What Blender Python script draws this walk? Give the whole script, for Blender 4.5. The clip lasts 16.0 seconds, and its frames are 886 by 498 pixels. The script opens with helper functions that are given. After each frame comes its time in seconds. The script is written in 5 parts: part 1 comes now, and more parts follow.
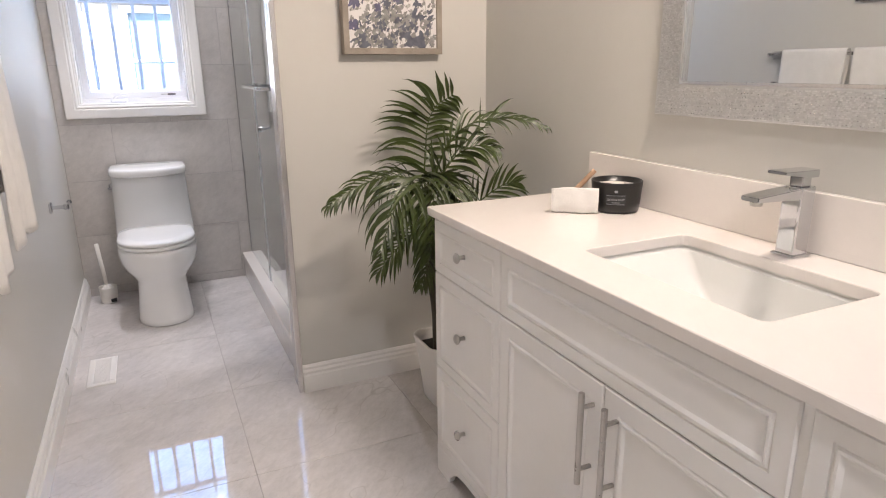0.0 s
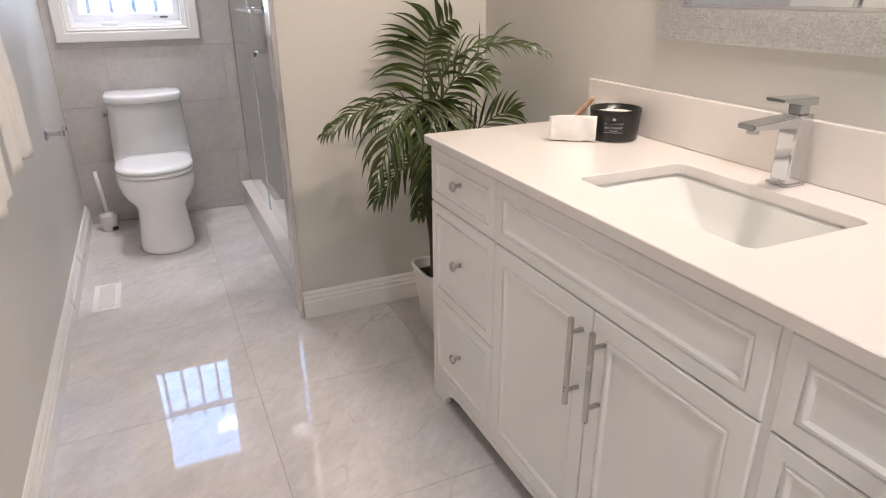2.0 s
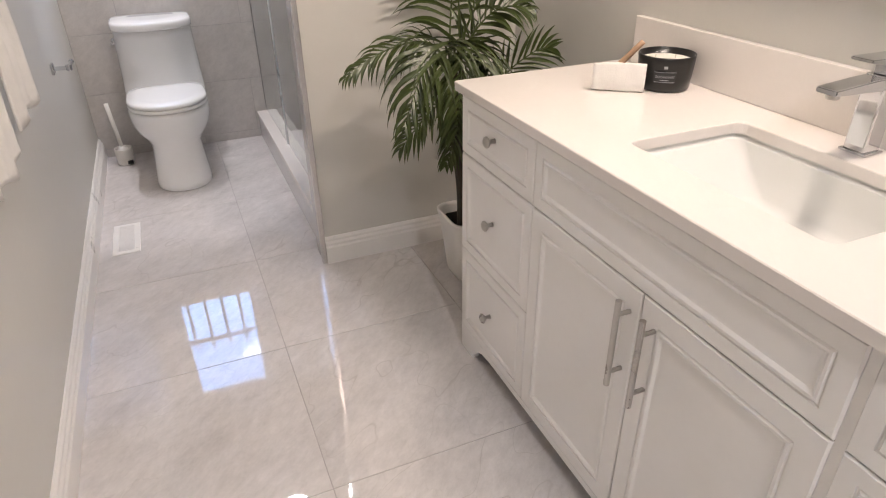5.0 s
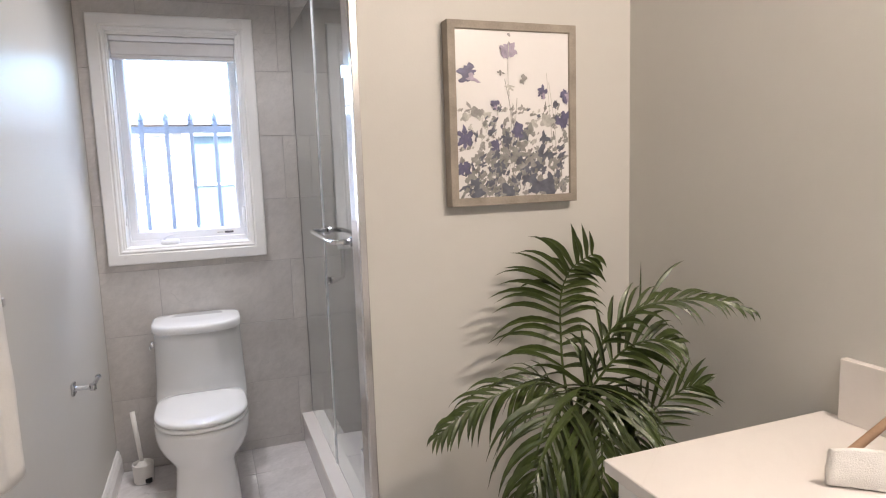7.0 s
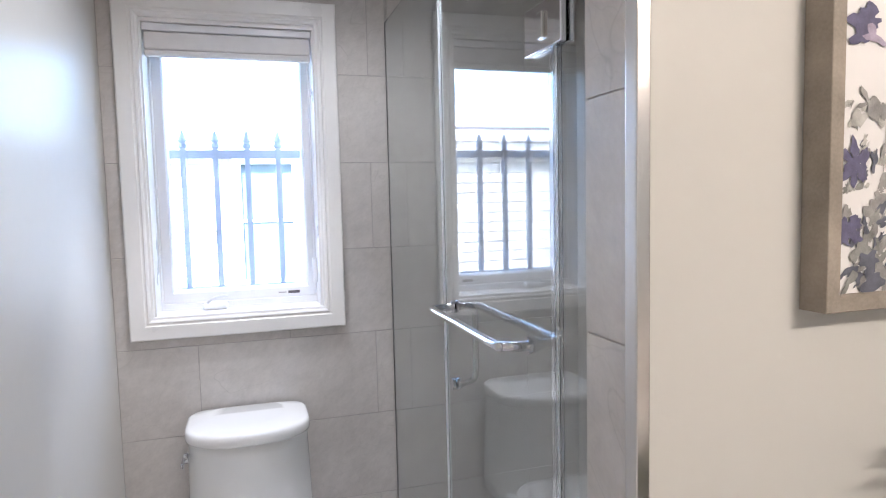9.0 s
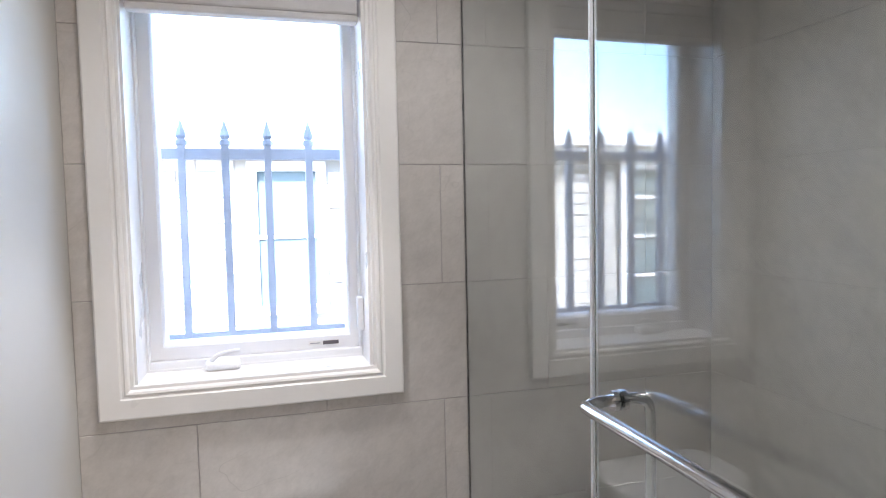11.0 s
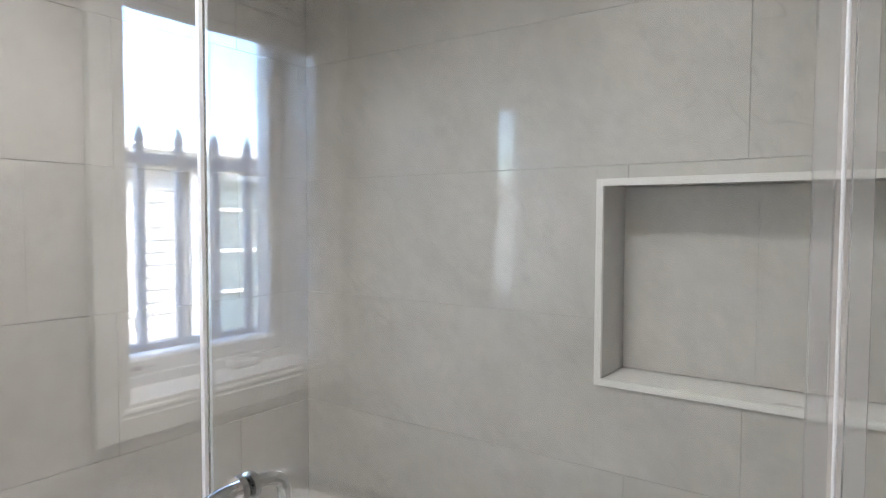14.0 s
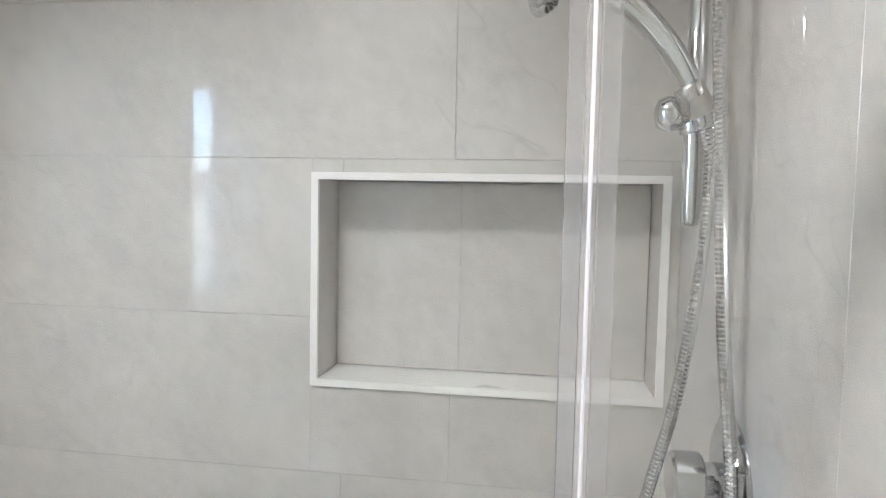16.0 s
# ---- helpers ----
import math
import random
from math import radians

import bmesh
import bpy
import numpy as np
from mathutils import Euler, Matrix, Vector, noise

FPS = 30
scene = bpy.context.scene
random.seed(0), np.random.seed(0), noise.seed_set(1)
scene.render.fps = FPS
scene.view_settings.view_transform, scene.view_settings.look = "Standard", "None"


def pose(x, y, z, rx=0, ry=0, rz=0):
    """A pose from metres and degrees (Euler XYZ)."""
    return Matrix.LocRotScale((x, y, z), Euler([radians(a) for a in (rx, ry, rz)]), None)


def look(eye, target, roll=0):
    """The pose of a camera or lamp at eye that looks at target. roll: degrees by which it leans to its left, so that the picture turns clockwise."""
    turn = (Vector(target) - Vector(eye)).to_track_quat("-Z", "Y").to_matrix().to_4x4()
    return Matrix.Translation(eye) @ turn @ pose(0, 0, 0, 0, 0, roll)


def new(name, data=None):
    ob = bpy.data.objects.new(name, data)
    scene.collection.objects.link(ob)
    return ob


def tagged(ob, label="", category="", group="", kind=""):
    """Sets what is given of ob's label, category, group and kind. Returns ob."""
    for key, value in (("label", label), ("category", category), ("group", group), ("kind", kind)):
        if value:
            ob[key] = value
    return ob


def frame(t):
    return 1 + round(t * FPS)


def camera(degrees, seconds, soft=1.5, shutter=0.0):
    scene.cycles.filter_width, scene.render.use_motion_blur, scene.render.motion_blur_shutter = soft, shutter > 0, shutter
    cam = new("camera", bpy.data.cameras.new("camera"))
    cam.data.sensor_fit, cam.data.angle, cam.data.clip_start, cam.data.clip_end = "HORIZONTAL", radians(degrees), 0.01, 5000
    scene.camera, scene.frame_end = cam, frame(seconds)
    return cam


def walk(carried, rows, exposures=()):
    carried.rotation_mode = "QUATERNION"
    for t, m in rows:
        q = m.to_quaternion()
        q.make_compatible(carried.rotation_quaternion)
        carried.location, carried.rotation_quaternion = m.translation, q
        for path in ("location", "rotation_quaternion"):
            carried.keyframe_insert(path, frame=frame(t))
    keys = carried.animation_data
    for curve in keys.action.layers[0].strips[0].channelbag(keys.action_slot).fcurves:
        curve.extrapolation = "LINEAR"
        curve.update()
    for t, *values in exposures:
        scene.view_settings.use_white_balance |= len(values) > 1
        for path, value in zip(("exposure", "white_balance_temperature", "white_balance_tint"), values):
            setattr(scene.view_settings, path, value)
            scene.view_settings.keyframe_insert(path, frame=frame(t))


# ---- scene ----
cam = camera(70.1, 16.0, soft=1.1)
PATH = [
    (0, (0.149, 0.166, 1.245), (0.952, 1.913, 0.693), -0.6),
    (0.5, (0.153, 0.155, 1.242), (0.946, 1.89, 0.641), -0.5),
    (1, (0.154, 0.148, 1.24), (0.939, 1.87, 0.592), -0.5),
    (1.5, (0.157, 0.148, 1.236), (0.933, 1.853, 0.536), -0.4),
    (2, (0.158, 0.148, 1.241), (0.924, 1.833, 0.483), -0.4),
    (2.5, (0.162, 0.152, 1.234), (0.918, 1.815, 0.419), -0.3),
    (3, (0.171, 0.153, 1.23), (0.911, 1.792, 0.355), -0.3),
    (3.2, (0.17, 0.155, 1.229), (0.907, 1.781, 0.328), -0.2),
    (5.5, (0.181, 0.377, 1.329), (0.839, 1.981, 0.331), -0.8),
    (6, (0.2, 0.498, 1.341), (0.868, 2.202, 0.533), -1.2),
    (6.5, (0.206, 0.652, 1.359), (0.896, 2.475, 0.912), -1.8),
    (7, (0.212, 0.88, 1.398), (0.899, 2.741, 1.144), -1.9),
    (7.5, (0.256, 1.134, 1.425), (0.931, 3.004, 1.213), -1.7),
    (8, (0.242, 1.368, 1.436), (0.89, 3.251, 1.25), -1.6),
    (8.5, (0.177, 1.614, 1.449), (0.791, 3.51, 1.282), -1.4),
    (9, (0.153, 1.851, 1.443), (0.737, 3.757, 1.288), -1.3),
    (9.5, (0.138, 2.071, 1.448), (0.692, 3.987, 1.311), -1.2),
    (9.7, (0.123, 2.155, 1.442), (0.663, 4.076, 1.309), -1.2),
    (12, (0.184, 2.695, 1.477), (0.776, 4.603, 1.372), -0.8),
    (12.5, (0.212, 2.745, 1.468), (0.978, 4.591, 1.385), -0.9),
    (13, (0.185, 2.777, 1.473), (1.239, 4.474, 1.389), -0.4),
    (13.5, (0.199, 2.78, 1.471), (1.551, 4.252, 1.387), 0.0),
    (14, (0.205, 2.788, 1.476), (1.83, 3.951, 1.381), 0.2),
    (14.5, (0.225, 2.805, 1.486), (1.99, 3.741, 1.39), 0.5),
    (15, (0.224, 2.829, 1.493), (2.055, 3.626, 1.382), 0.6),
    (15.5, (0.248, 2.818, 1.482), (2.163, 3.384, 1.384), 1.0),
    (16, (0.248, 2.846, 1.487), (2.223, 3.138, 1.367), 1.2),
]
walk(cam, [(t, look(eye, target, roll)) for t, eye, target, roll in PATH], [(0, 4.08, 5950, 14.5), (5.5, 4.06, 6050, 14.5), (6.5, 3.92, 6000, 14), (7.5, 4.02, 5900, 13), (9.5, 4.15, 5600, 12), (12.0, 3.85, 6300, 12), (13.4, 4.06, 6300, 11.5), (14.0, 4.62, 6150, 11), (14.6, 5.15, 6050, 11), (16, 5.18, 6000, 11)])


# ---- world, sun and lamps ----
world = bpy.data.worlds.new("sky")
scene.world = world
world.use_nodes = True
wn = world.node_tree.nodes
sky = wn.new("ShaderNodeTexSky")
sky.sky_type, sky.sun_disc = "NISHITA", False
SUN_EL, SUN_ROT = 44.0, 198.0
sky.sun_elevation, sky.sun_rotation = radians(SUN_EL), radians(SUN_ROT)
world.node_tree.links.new(sky.outputs[0], wn["Background"].inputs[0])
wn["Background"].inputs[1].default_value = 0.15

sun = new("sun", bpy.data.lights.new("sun", "SUN"))
sun.data.energy, sun.data.angle, sun.data.color = 2.0, radians(0.5), (1.0, 0.95, 0.88)
sun_dir = Vector((math.sin(radians(SUN_ROT)) * math.cos(radians(SUN_EL)), math.cos(radians(SUN_ROT)) * math.cos(radians(SUN_EL)), math.sin(radians(SUN_EL))))
sun.matrix_basis = look(sun_dir * 30, (0, 0, 0))


def area(name, eye, target, w, h, watts, color):
    lamp = new(name, bpy.data.lights.new(name, "AREA"))
    lamp.data.shape, lamp.data.size, lamp.data.size_y = "RECTANGLE", w, h
    lamp.data.energy, lamp.data.color = watts, color
    lamp.matrix_basis = look(eye, target)
    return lamp


def unseen_spot(x, y, watts, color, spread=150, blend=0.6, soft_size=0.05):
    lamp = new("unseen_spot", bpy.data.lights.new("unseen_spot", "SPOT"))
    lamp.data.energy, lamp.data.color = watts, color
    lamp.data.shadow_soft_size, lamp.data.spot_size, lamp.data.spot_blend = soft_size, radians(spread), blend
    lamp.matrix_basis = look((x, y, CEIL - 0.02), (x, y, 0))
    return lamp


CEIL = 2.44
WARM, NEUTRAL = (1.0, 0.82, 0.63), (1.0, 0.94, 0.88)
# unseen lamps: toilet spot and mirror bar inferred from shadows, the rest added
unseen_spot(0.14, 3.82, 3.7, NEUTRAL, 50, 0.45, 0.03)
# fill added for the floor and vanity fronts, no lamp known there
unseen_spot(0.52, -0.55, 5.6, (1.0, 0.93, 0.84))
# fill added for the shower walls, no lamp known at this spot
unseen_spot(0.34, 3.34, 2.5, NEUTRAL, 150, 0.6, 0.11)
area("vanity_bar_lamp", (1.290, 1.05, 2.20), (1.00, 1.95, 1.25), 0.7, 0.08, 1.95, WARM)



# ---- materials ----
def material(name, color, rough=0.5, metal=0.0, vary=0.06, scale=6.0, bump=0.0, bump_scale=60.0, spec=0.5, per_object=False, coat=0.0):
    """A surface with variation at two scales and fine relief."""
    m = bpy.data.materials.new(name)
    m.use_nodes = True
    n, l = m.node_tree.nodes, m.node_tree.links
    b = n["Principled BSDF"]
    tc = n.new("ShaderNodeTexCoord")
    big, small = n.new("ShaderNodeTexNoise"), n.new("ShaderNodeTexNoise")
    big.inputs["Scale"].default_value, big.inputs["Detail"].default_value = scale, 5
    small.inputs["Scale"].default_value, small.inputs["Detail"].default_value = scale * 14, 3
    for t in (big, small):
        l.new(tc.outputs["Object"], t.inputs["Vector"])
    mix = n.new("ShaderNodeMath")
    mix.operation = "MULTIPLY_ADD"
    mix.inputs[1].default_value = 0.4
    l.new(small.outputs["Fac"], mix.inputs[0])
    l.new(big.outputs["Fac"], mix.inputs[2])
    ramp = n.new("ShaderNodeValToRGB")
    ramp.color_ramp.elements[0].position, ramp.color_ramp.elements[1].position = 0.4, 1.0
    lo, hi = [max(0.0, c * (1 - vary)) for c in color], [min(1.0, c * (1 + vary)) for c in color]
    ramp.color_ramp.elements[0].color, ramp.color_ramp.elements[1].color = (*lo, 1), (*hi, 1)
    l.new(mix.outputs[0], ramp.inputs[0])
    l.new(ramp.outputs[0], b.inputs["Base Color"])
    b.inputs["Roughness"].default_value, b.inputs["Metallic"].default_value = rough, metal
    b.inputs["Specular IOR Level"].default_value = spec
    b.inputs["Coat Weight"].default_value = coat
    b.inputs["Coat Roughness"].default_value = 0.05
    rr = n.new("ShaderNodeMapRange")
    rr.inputs["To Min"].default_value, rr.inputs["To Max"].default_value = rough * 0.85, min(1.0, rough * 1.2)
    l.new(big.outputs["Fac"], rr.inputs[0])
    l.new(rr.outputs[0], b.inputs["Roughness"])
    if bump:
        bn, bp = n.new("ShaderNodeTexNoise"), n.new("ShaderNodeBump")
        bn.inputs["Scale"].default_value, bn.inputs["Detail"].default_value = bump_scale, 3
        l.new(tc.outputs["Object"], bn.inputs["Vector"])
        bp.inputs["Strength"].default_value, bp.inputs["Distance"].default_value = bump, 0.002
        l.new(bn.outputs["Fac"], bp.inputs["Height"])
        l.new(bp.outputs["Normal"], b.inputs["Normal"])
    if per_object:
        info, hsv = n.new("ShaderNodeObjectInfo"), n.new("ShaderNodeHueSaturation")
        mr = n.new("ShaderNodeMapRange")
        mr.inputs["To Min"].default_value, mr.inputs["To Max"].default_value = 0.8, 1.2
        l.new(info.outputs["Random"], mr.inputs[0])
        l.new(mr.outputs[0], hsv.inputs["Value"])
        l.new(ramp.outputs[0], hsv.inputs["Color"])
        l.new(hsv.outputs[0], b.inputs["Base Color"])
    return m


def stone(name, base, vein, rough, vein_scale=2.2, vein_amount=0.5, cloud=0.05, spec=0.5, polish=0.0):
    """Polished stone-look porcelain or quartz: clouds, faint slanting hairline veins, different on every piece."""
    m = bpy.data.materials.new(name)
    m.use_nodes = True
    n, l = m.node_tree.nodes, m.node_tree.links
    b = n["Principled BSDF"]

    def math_node(op, x, y, clamp=False):
        k = n.new("ShaderNodeMath")
        k.operation, k.use_clamp = op, clamp
        for i, v in enumerate((x, y)):
            if isinstance(v, (int, float)):
                k.inputs[i].default_value = v
            else:
                l.new(v, k.inputs[i])
        return k.outputs[0]

    def noise_node(vec, scale, detail, distortion=0.0, rough_=0.5):
        k = n.new("ShaderNodeTexNoise")
        k.inputs["Scale"].default_value, k.inputs["Detail"].default_value = scale, detail
        k.inputs["Distortion"].default_value, k.inputs["Roughness"].default_value = distortion, rough_
        l.new(vec, k.inputs["Vector"])
        return k.outputs["Fac"]

    def ranged(v, f0, f1, t0, t1):
        k = n.new("ShaderNodeMapRange")
        for i, w in enumerate((f0, f1, t0, t1)):
            k.inputs[i + 1].default_value = w
        l.new(v, k.inputs[0])
        return k.outputs[0]

    geo, info = n.new("ShaderNodeNewGeometry"), n.new("ShaderNodeObjectInfo")
    shift, comb = n.new("ShaderNodeVectorMath"), n.new("ShaderNodeCombineXYZ")
    rnd = math_node("MULTIPLY", info.outputs["Random"], 37.0)
    for k in range(3):
        l.new(rnd, comb.inputs[k])
    l.new(geo.outputs["Position"], shift.inputs[0])
    l.new(comb.outputs[0], shift.inputs[1])
    place = shift.outputs[0]
    mp = n.new("ShaderNodeMapping")
    mp.vector_type = "TEXTURE"
    mp.inputs["Rotation"].default_value = Vector((0.62, 0.60, 0.50)).to_track_quat("X", "Z").to_euler()
    mp.inputs["Scale"].default_value = (1.0, 0.24, 0.24)
    l.new(place, mp.inputs["Vector"])
    slant = mp.outputs[0]
    mv = n.new("ShaderNodeMapping")
    mv.vector_type = "TEXTURE"
    mv.inputs["Rotation"].default_value = Vector((0.62, 0.60, 0.50)).to_track_quat("X", "Z").to_euler()
    mv.inputs["Scale"].default_value = (1.0, 0.12, 0.12)
    l.new(place, mv.inputs["Vector"])
    clouds = noise_node(slant, 1.3, 6, 0.2, 0.6)
    mottle = noise_node(slant, 9.0, 5, 0.1, 0.65)
    # two sets of hairlines, each broken up by its own gate
    total = None
    for scale, wide, gate_scale, share in ((vein_scale, 0.006, 1.1, 1.0), (vein_scale * 2.6, 0.011, 2.3, 0.55)):
        line = math_node("ABSOLUTE", math_node("SUBTRACT", noise_node(mv.outputs[0], scale * 0.6, 1.6, 0.0, 0.45), 0.5), 0.0)
        line = ranged(line, 0.0, wide, vein_amount * share, 0.0)
        line = math_node("MULTIPLY", line, ranged(noise_node(place, gate_scale, 3), 0.42, 0.60, 0.0, 1.0))
        total = line if total is None else math_node("ADD", total, line, True)
    ramp = n.new("ShaderNodeValToRGB")
    ramp.color_ramp.elements[0].position, ramp.color_ramp.elements[1].position = 0.3, 0.7
    ramp.color_ramp.elements[0].color = (*[c * (1 - cloud) for c in base], 1)
    ramp.color_ramp.elements[1].color = (*[min(1, c * (1 + cloud)) for c in base], 1)
    fine = noise_node(slant, 34.0, 4, 0.0, 0.7)
    l.new(math_node("ADD", math_node("ADD", math_node("MULTIPLY", clouds, 0.45), math_node("MULTIPLY", mottle, 0.35)), math_node("MULTIPLY", fine, 0.20)), ramp.inputs[0])
    mx = n.new("ShaderNodeMix")
    mx.data_type = "RGBA"
    l.new(total, mx.inputs[0])
    l.new(ramp.outputs[0], mx.inputs[6])
    mx.inputs[7].default_value = (*vein, 1)
    l.new(mx.outputs[2], b.inputs["Base Color"])
    b.inputs["Roughness"].default_value = rough
    b.inputs["Specular IOR Level"].default_value = spec
    b.inputs["Coat Weight"].default_value, b.inputs["Coat Roughness"].default_value = polish, 0.02
    bp = n.new("ShaderNodeBump")
    bp.inputs["Strength"].default_value, bp.inputs["Distance"].default_value = 0.05, 0.004
    l.new(noise_node(geo.outputs["Position"], 4.0, 2), bp.inputs["Height"])
    l.new(bp.outputs["Normal"], b.inputs["Normal"])
    return m


def glass(name, tint, ior=1.45, rough=0.0):
    m = bpy.data.materials.new(name)
    m.use_nodes = True
    b = m.node_tree.nodes["Principled BSDF"]
    b.inputs["Base Color"].default_value = (*tint, 1)
    b.inputs["Transmission Weight"].default_value, b.inputs["IOR"].default_value, b.inputs["Roughness"].default_value = 1.0, ior, rough
    return m


def plain(name, color, rough, metal=0.0):
    m = bpy.data.materials.new(name)
    m.use_nodes = True
    b = m.node_tree.nodes["Principled BSDF"]
    b.inputs["Base Color"].default_value = (*color, 1)
    b.inputs["Roughness"].default_value, b.inputs["Metallic"].default_value = rough, metal
    return m


M_PAINT = material("satin_greige_paint", (0.61, 0.595, 0.56), 0.40, vary=0.02, scale=2.0, bump=0.10, bump_scale=160, spec=0.20)
M_CEIL = material("white_ceiling_paint", (0.80, 0.79, 0.77), 0.7, vary=0.02, scale=3, bump=0.1, bump_scale=200)
M_TRIM = material("white_trim_paint", (0.80, 0.78, 0.76), 0.28, vary=0.025, scale=5, bump=0.04, bump_scale=90)
M_CAB = material("white_lacquer", (0.80, 0.78, 0.76), 0.30, vary=0.025, scale=4, bump=0.03, bump_scale=80)
M_FLOOR = stone("polished_floor_porcelain", (0.63, 0.60, 0.59), (0.42, 0.39, 0.37), 0.014, vein_scale=1.5, vein_amount=0.50, cloud=0.22, spec=0.95)
M_WTILE = stone("polished_wall_porcelain", (0.53, 0.50, 0.475), (0.34, 0.32, 0.30), 0.34, vein_scale=1.4, vein_amount=0.42, cloud=0.20, spec=0.6, polish=0.9)
M_GROUT = material("grey_grout", (0.41, 0.39, 0.38), 0.85, vary=0.12, scale=20, bump=0.3, bump_scale=300)
M_GROUT_PALE = material("pale_grey_grout", (0.50, 0.47, 0.445), 0.8, vary=0.08, scale=20, bump=0.2, bump_scale=300)
M_QUARTZ = stone("white_quartz", (0.78, 0.735, 0.70), (0.60, 0.56, 0.52), 0.16, vein_scale=0.9, vein_amount=0.10, cloud=0.03)
M_CERAMIC = material("white_vitreous_china", (0.84, 0.84, 0.84), 0.07, vary=0.012, scale=4, spec=0.6)
M_SINK = material("white_sink_china", (0.72, 0.72, 0.70), 0.10, vary=0.012, scale=4)
M_CHROME = material("polished_chrome", (0.63, 0.64, 0.66), 0.06, 1.0, vary=0.03, scale=8)
M_STEEL = material("brushed_nickel", (0.50, 0.48, 0.46), 0.27, 1.0, vary=0.08, scale=14, bump=0.05, bump_scale=400)
M_ALU = material("satin_aluminium_edge", (0.75, 0.73, 0.72), 0.22, 1.0, vary=0.05, scale=10)
M_GLASS = glass("shower_glass", (0.80, 0.84, 0.83), 1.5)
M_PANE = glass("window_glass", (0.92, 0.97, 1.0), 1.45)
M_SEAL = glass("clear_vinyl_seal", (0.90, 0.92, 0.94), 1.42, 0.30)
M_SEAL.node_tree.nodes["Principled BSDF"].inputs["Transmission Weight"].default_value = 0.45
M_LIP = glass("clear_vinyl_lip", (0.97, 0.97, 0.98), 1.40, 0.05)
M_LIP.node_tree.nodes["Principled BSDF"].inputs["Transmission Weight"].default_value = 0.975
M_VINYL = material("white_window_vinyl", (0.80, 0.80, 0.82), 0.35, vary=0.02, scale=6)
M_BLIND = material("white_blind_fabric", (0.72, 0.70, 0.70), 0.85, vary=0.04, scale=30, bump=0.2, bump_scale=500)
M_MIRROR = plain("silvered_mirror", (0.78, 0.80, 0.81), 0.01, 1.0)
M_TOWEL = material("cream_cotton_terry", (0.84, 0.82, 0.79), 0.95, vary=0.06, scale=18, bump=0.9, bump_scale=420)
M_LEAF = material("palm_leaf_green", (0.050, 0.070, 0.016), 0.36, vary=0.5, scale=9, bump=0.15, bump_scale=120, per_object=True)
M_STEM = material("palm_stem_brown", (0.035, 0.028, 0.018), 0.75, vary=0.4, scale=30, bump=0.6, bump_scale=140)
M_SOIL = material("dark_potting_soil", (0.012, 0.010, 0.008), 0.95, vary=0.5, scale=60, bump=1.0, bump_scale=150)
M_POT = material("white_planter_glaze", (0.78, 0.76, 0.73), 0.35, vary=0.03, scale=5, bump=0.05)
M_BLACK = material("black_glass_jar", (0.008, 0.008, 0.008), 0.30, vary=0.2, scale=6)
M_WAX = material("cream_candle_wax", (0.82, 0.79, 0.72), 0.45, vary=0.02, scale=8)
M_FRAMEWOOD = material("weathered_grey_wood", (0.30, 0.26, 0.215), 0.6, vary=0.28, scale=16, bump=0.35, bump_scale=130)
M_PAPER = material("white_print_paper", (0.80, 0.78, 0.77), 0.22, vary=0.015, scale=6)
M_WOODSTICK = material("light_wood_tool", (0.42, 0.27, 0.17), 0.55, vary=0.2, scale=20, bump=0.1)
M_GREYTAG = material("grey_print", (0.35, 0.35, 0.36), 0.5, vary=0.1)
M_DARKTAG = material("dark_label", (0.10, 0.09, 0.10), 0.5, vary=0.1)
M_JARTAG = material("charcoal_label", (0.022, 0.022, 0.024), 0.45, vary=0.1)
M_BRUSHPLASTIC = material("white_plastic", (0.78, 0.75, 0.70), 0.3, vary=0.02)
M_IRON = material("slate_blue_iron_paint", (0.36, 0.40, 0.48), 0.45, vary=0.15, scale=14, bump=0.2)
M_BRICK = material("pale_painted_brick", (0.48, 0.46, 0.43), 0.85, vary=0.12, scale=10, bump=0.6, bump_scale=120, per_object=False)
M_MORTAR = material("grey_mortar", (0.36, 0.35, 0.34), 0.95, vary=0.15, scale=20, bump=0.4)
M_ROOF = material("brown_asphalt_shingle", (0.16, 0.12, 0.10), 0.9, vary=0.35, scale=30, bump=0.8)
M_GROUND = material("concrete_walkway", (0.42, 0.41, 0.39), 0.9, vary=0.15, scale=3, bump=0.4)
M_DARKPANE = material("dark_house_window_pane", (0.11, 0.15, 0.17), 0.08, vary=0.1)
M_MOSAIC = material("silver_mosaic_glass", (0.71, 0.71, 0.71), 0.42, 0.80, vary=0.06, scale=60, bump=0.4, bump_scale=220, per_object=False)
mos = M_MOSAIC.node_tree
isl, hsv_, mr_ = mos.nodes.new("ShaderNodeNewGeometry"), mos.nodes.new("ShaderNodeHueSaturation"), mos.nodes.new("ShaderNodeMapRange")
mr_.inputs["To Min"].default_value, mr_.inputs["To Max"].default_value = 0.86, 1.12
mos.links.new(isl.outputs["Random Per Island"], mr_.inputs[0])
mos.links.new(mr_.outputs[0], hsv_.inputs["Value"])
mos.links.new(mos.nodes["Principled BSDF"].inputs["Base Color"].links[0].from_socket, hsv_.inputs["Color"])
mos.links.new(hsv_.outputs[0], mos.nodes["Principled BSDF"].inputs["Base Color"])
M_RUBBER = material("black_rubber", (0.02, 0.02, 0.02), 0.6, vary=0.1)


# ---- building helpers ----
def link(name, bm, mat, smooth=False):
    me = bpy.data.meshes.new(name)
    bmesh.ops.recalc_face_normals(bm, faces=bm.faces)
    bm.to_mesh(me)
    bm.free()
    me.materials.append(mat)
    if smooth:
        for p in me.polygons:
            p.use_smooth = True
    return me


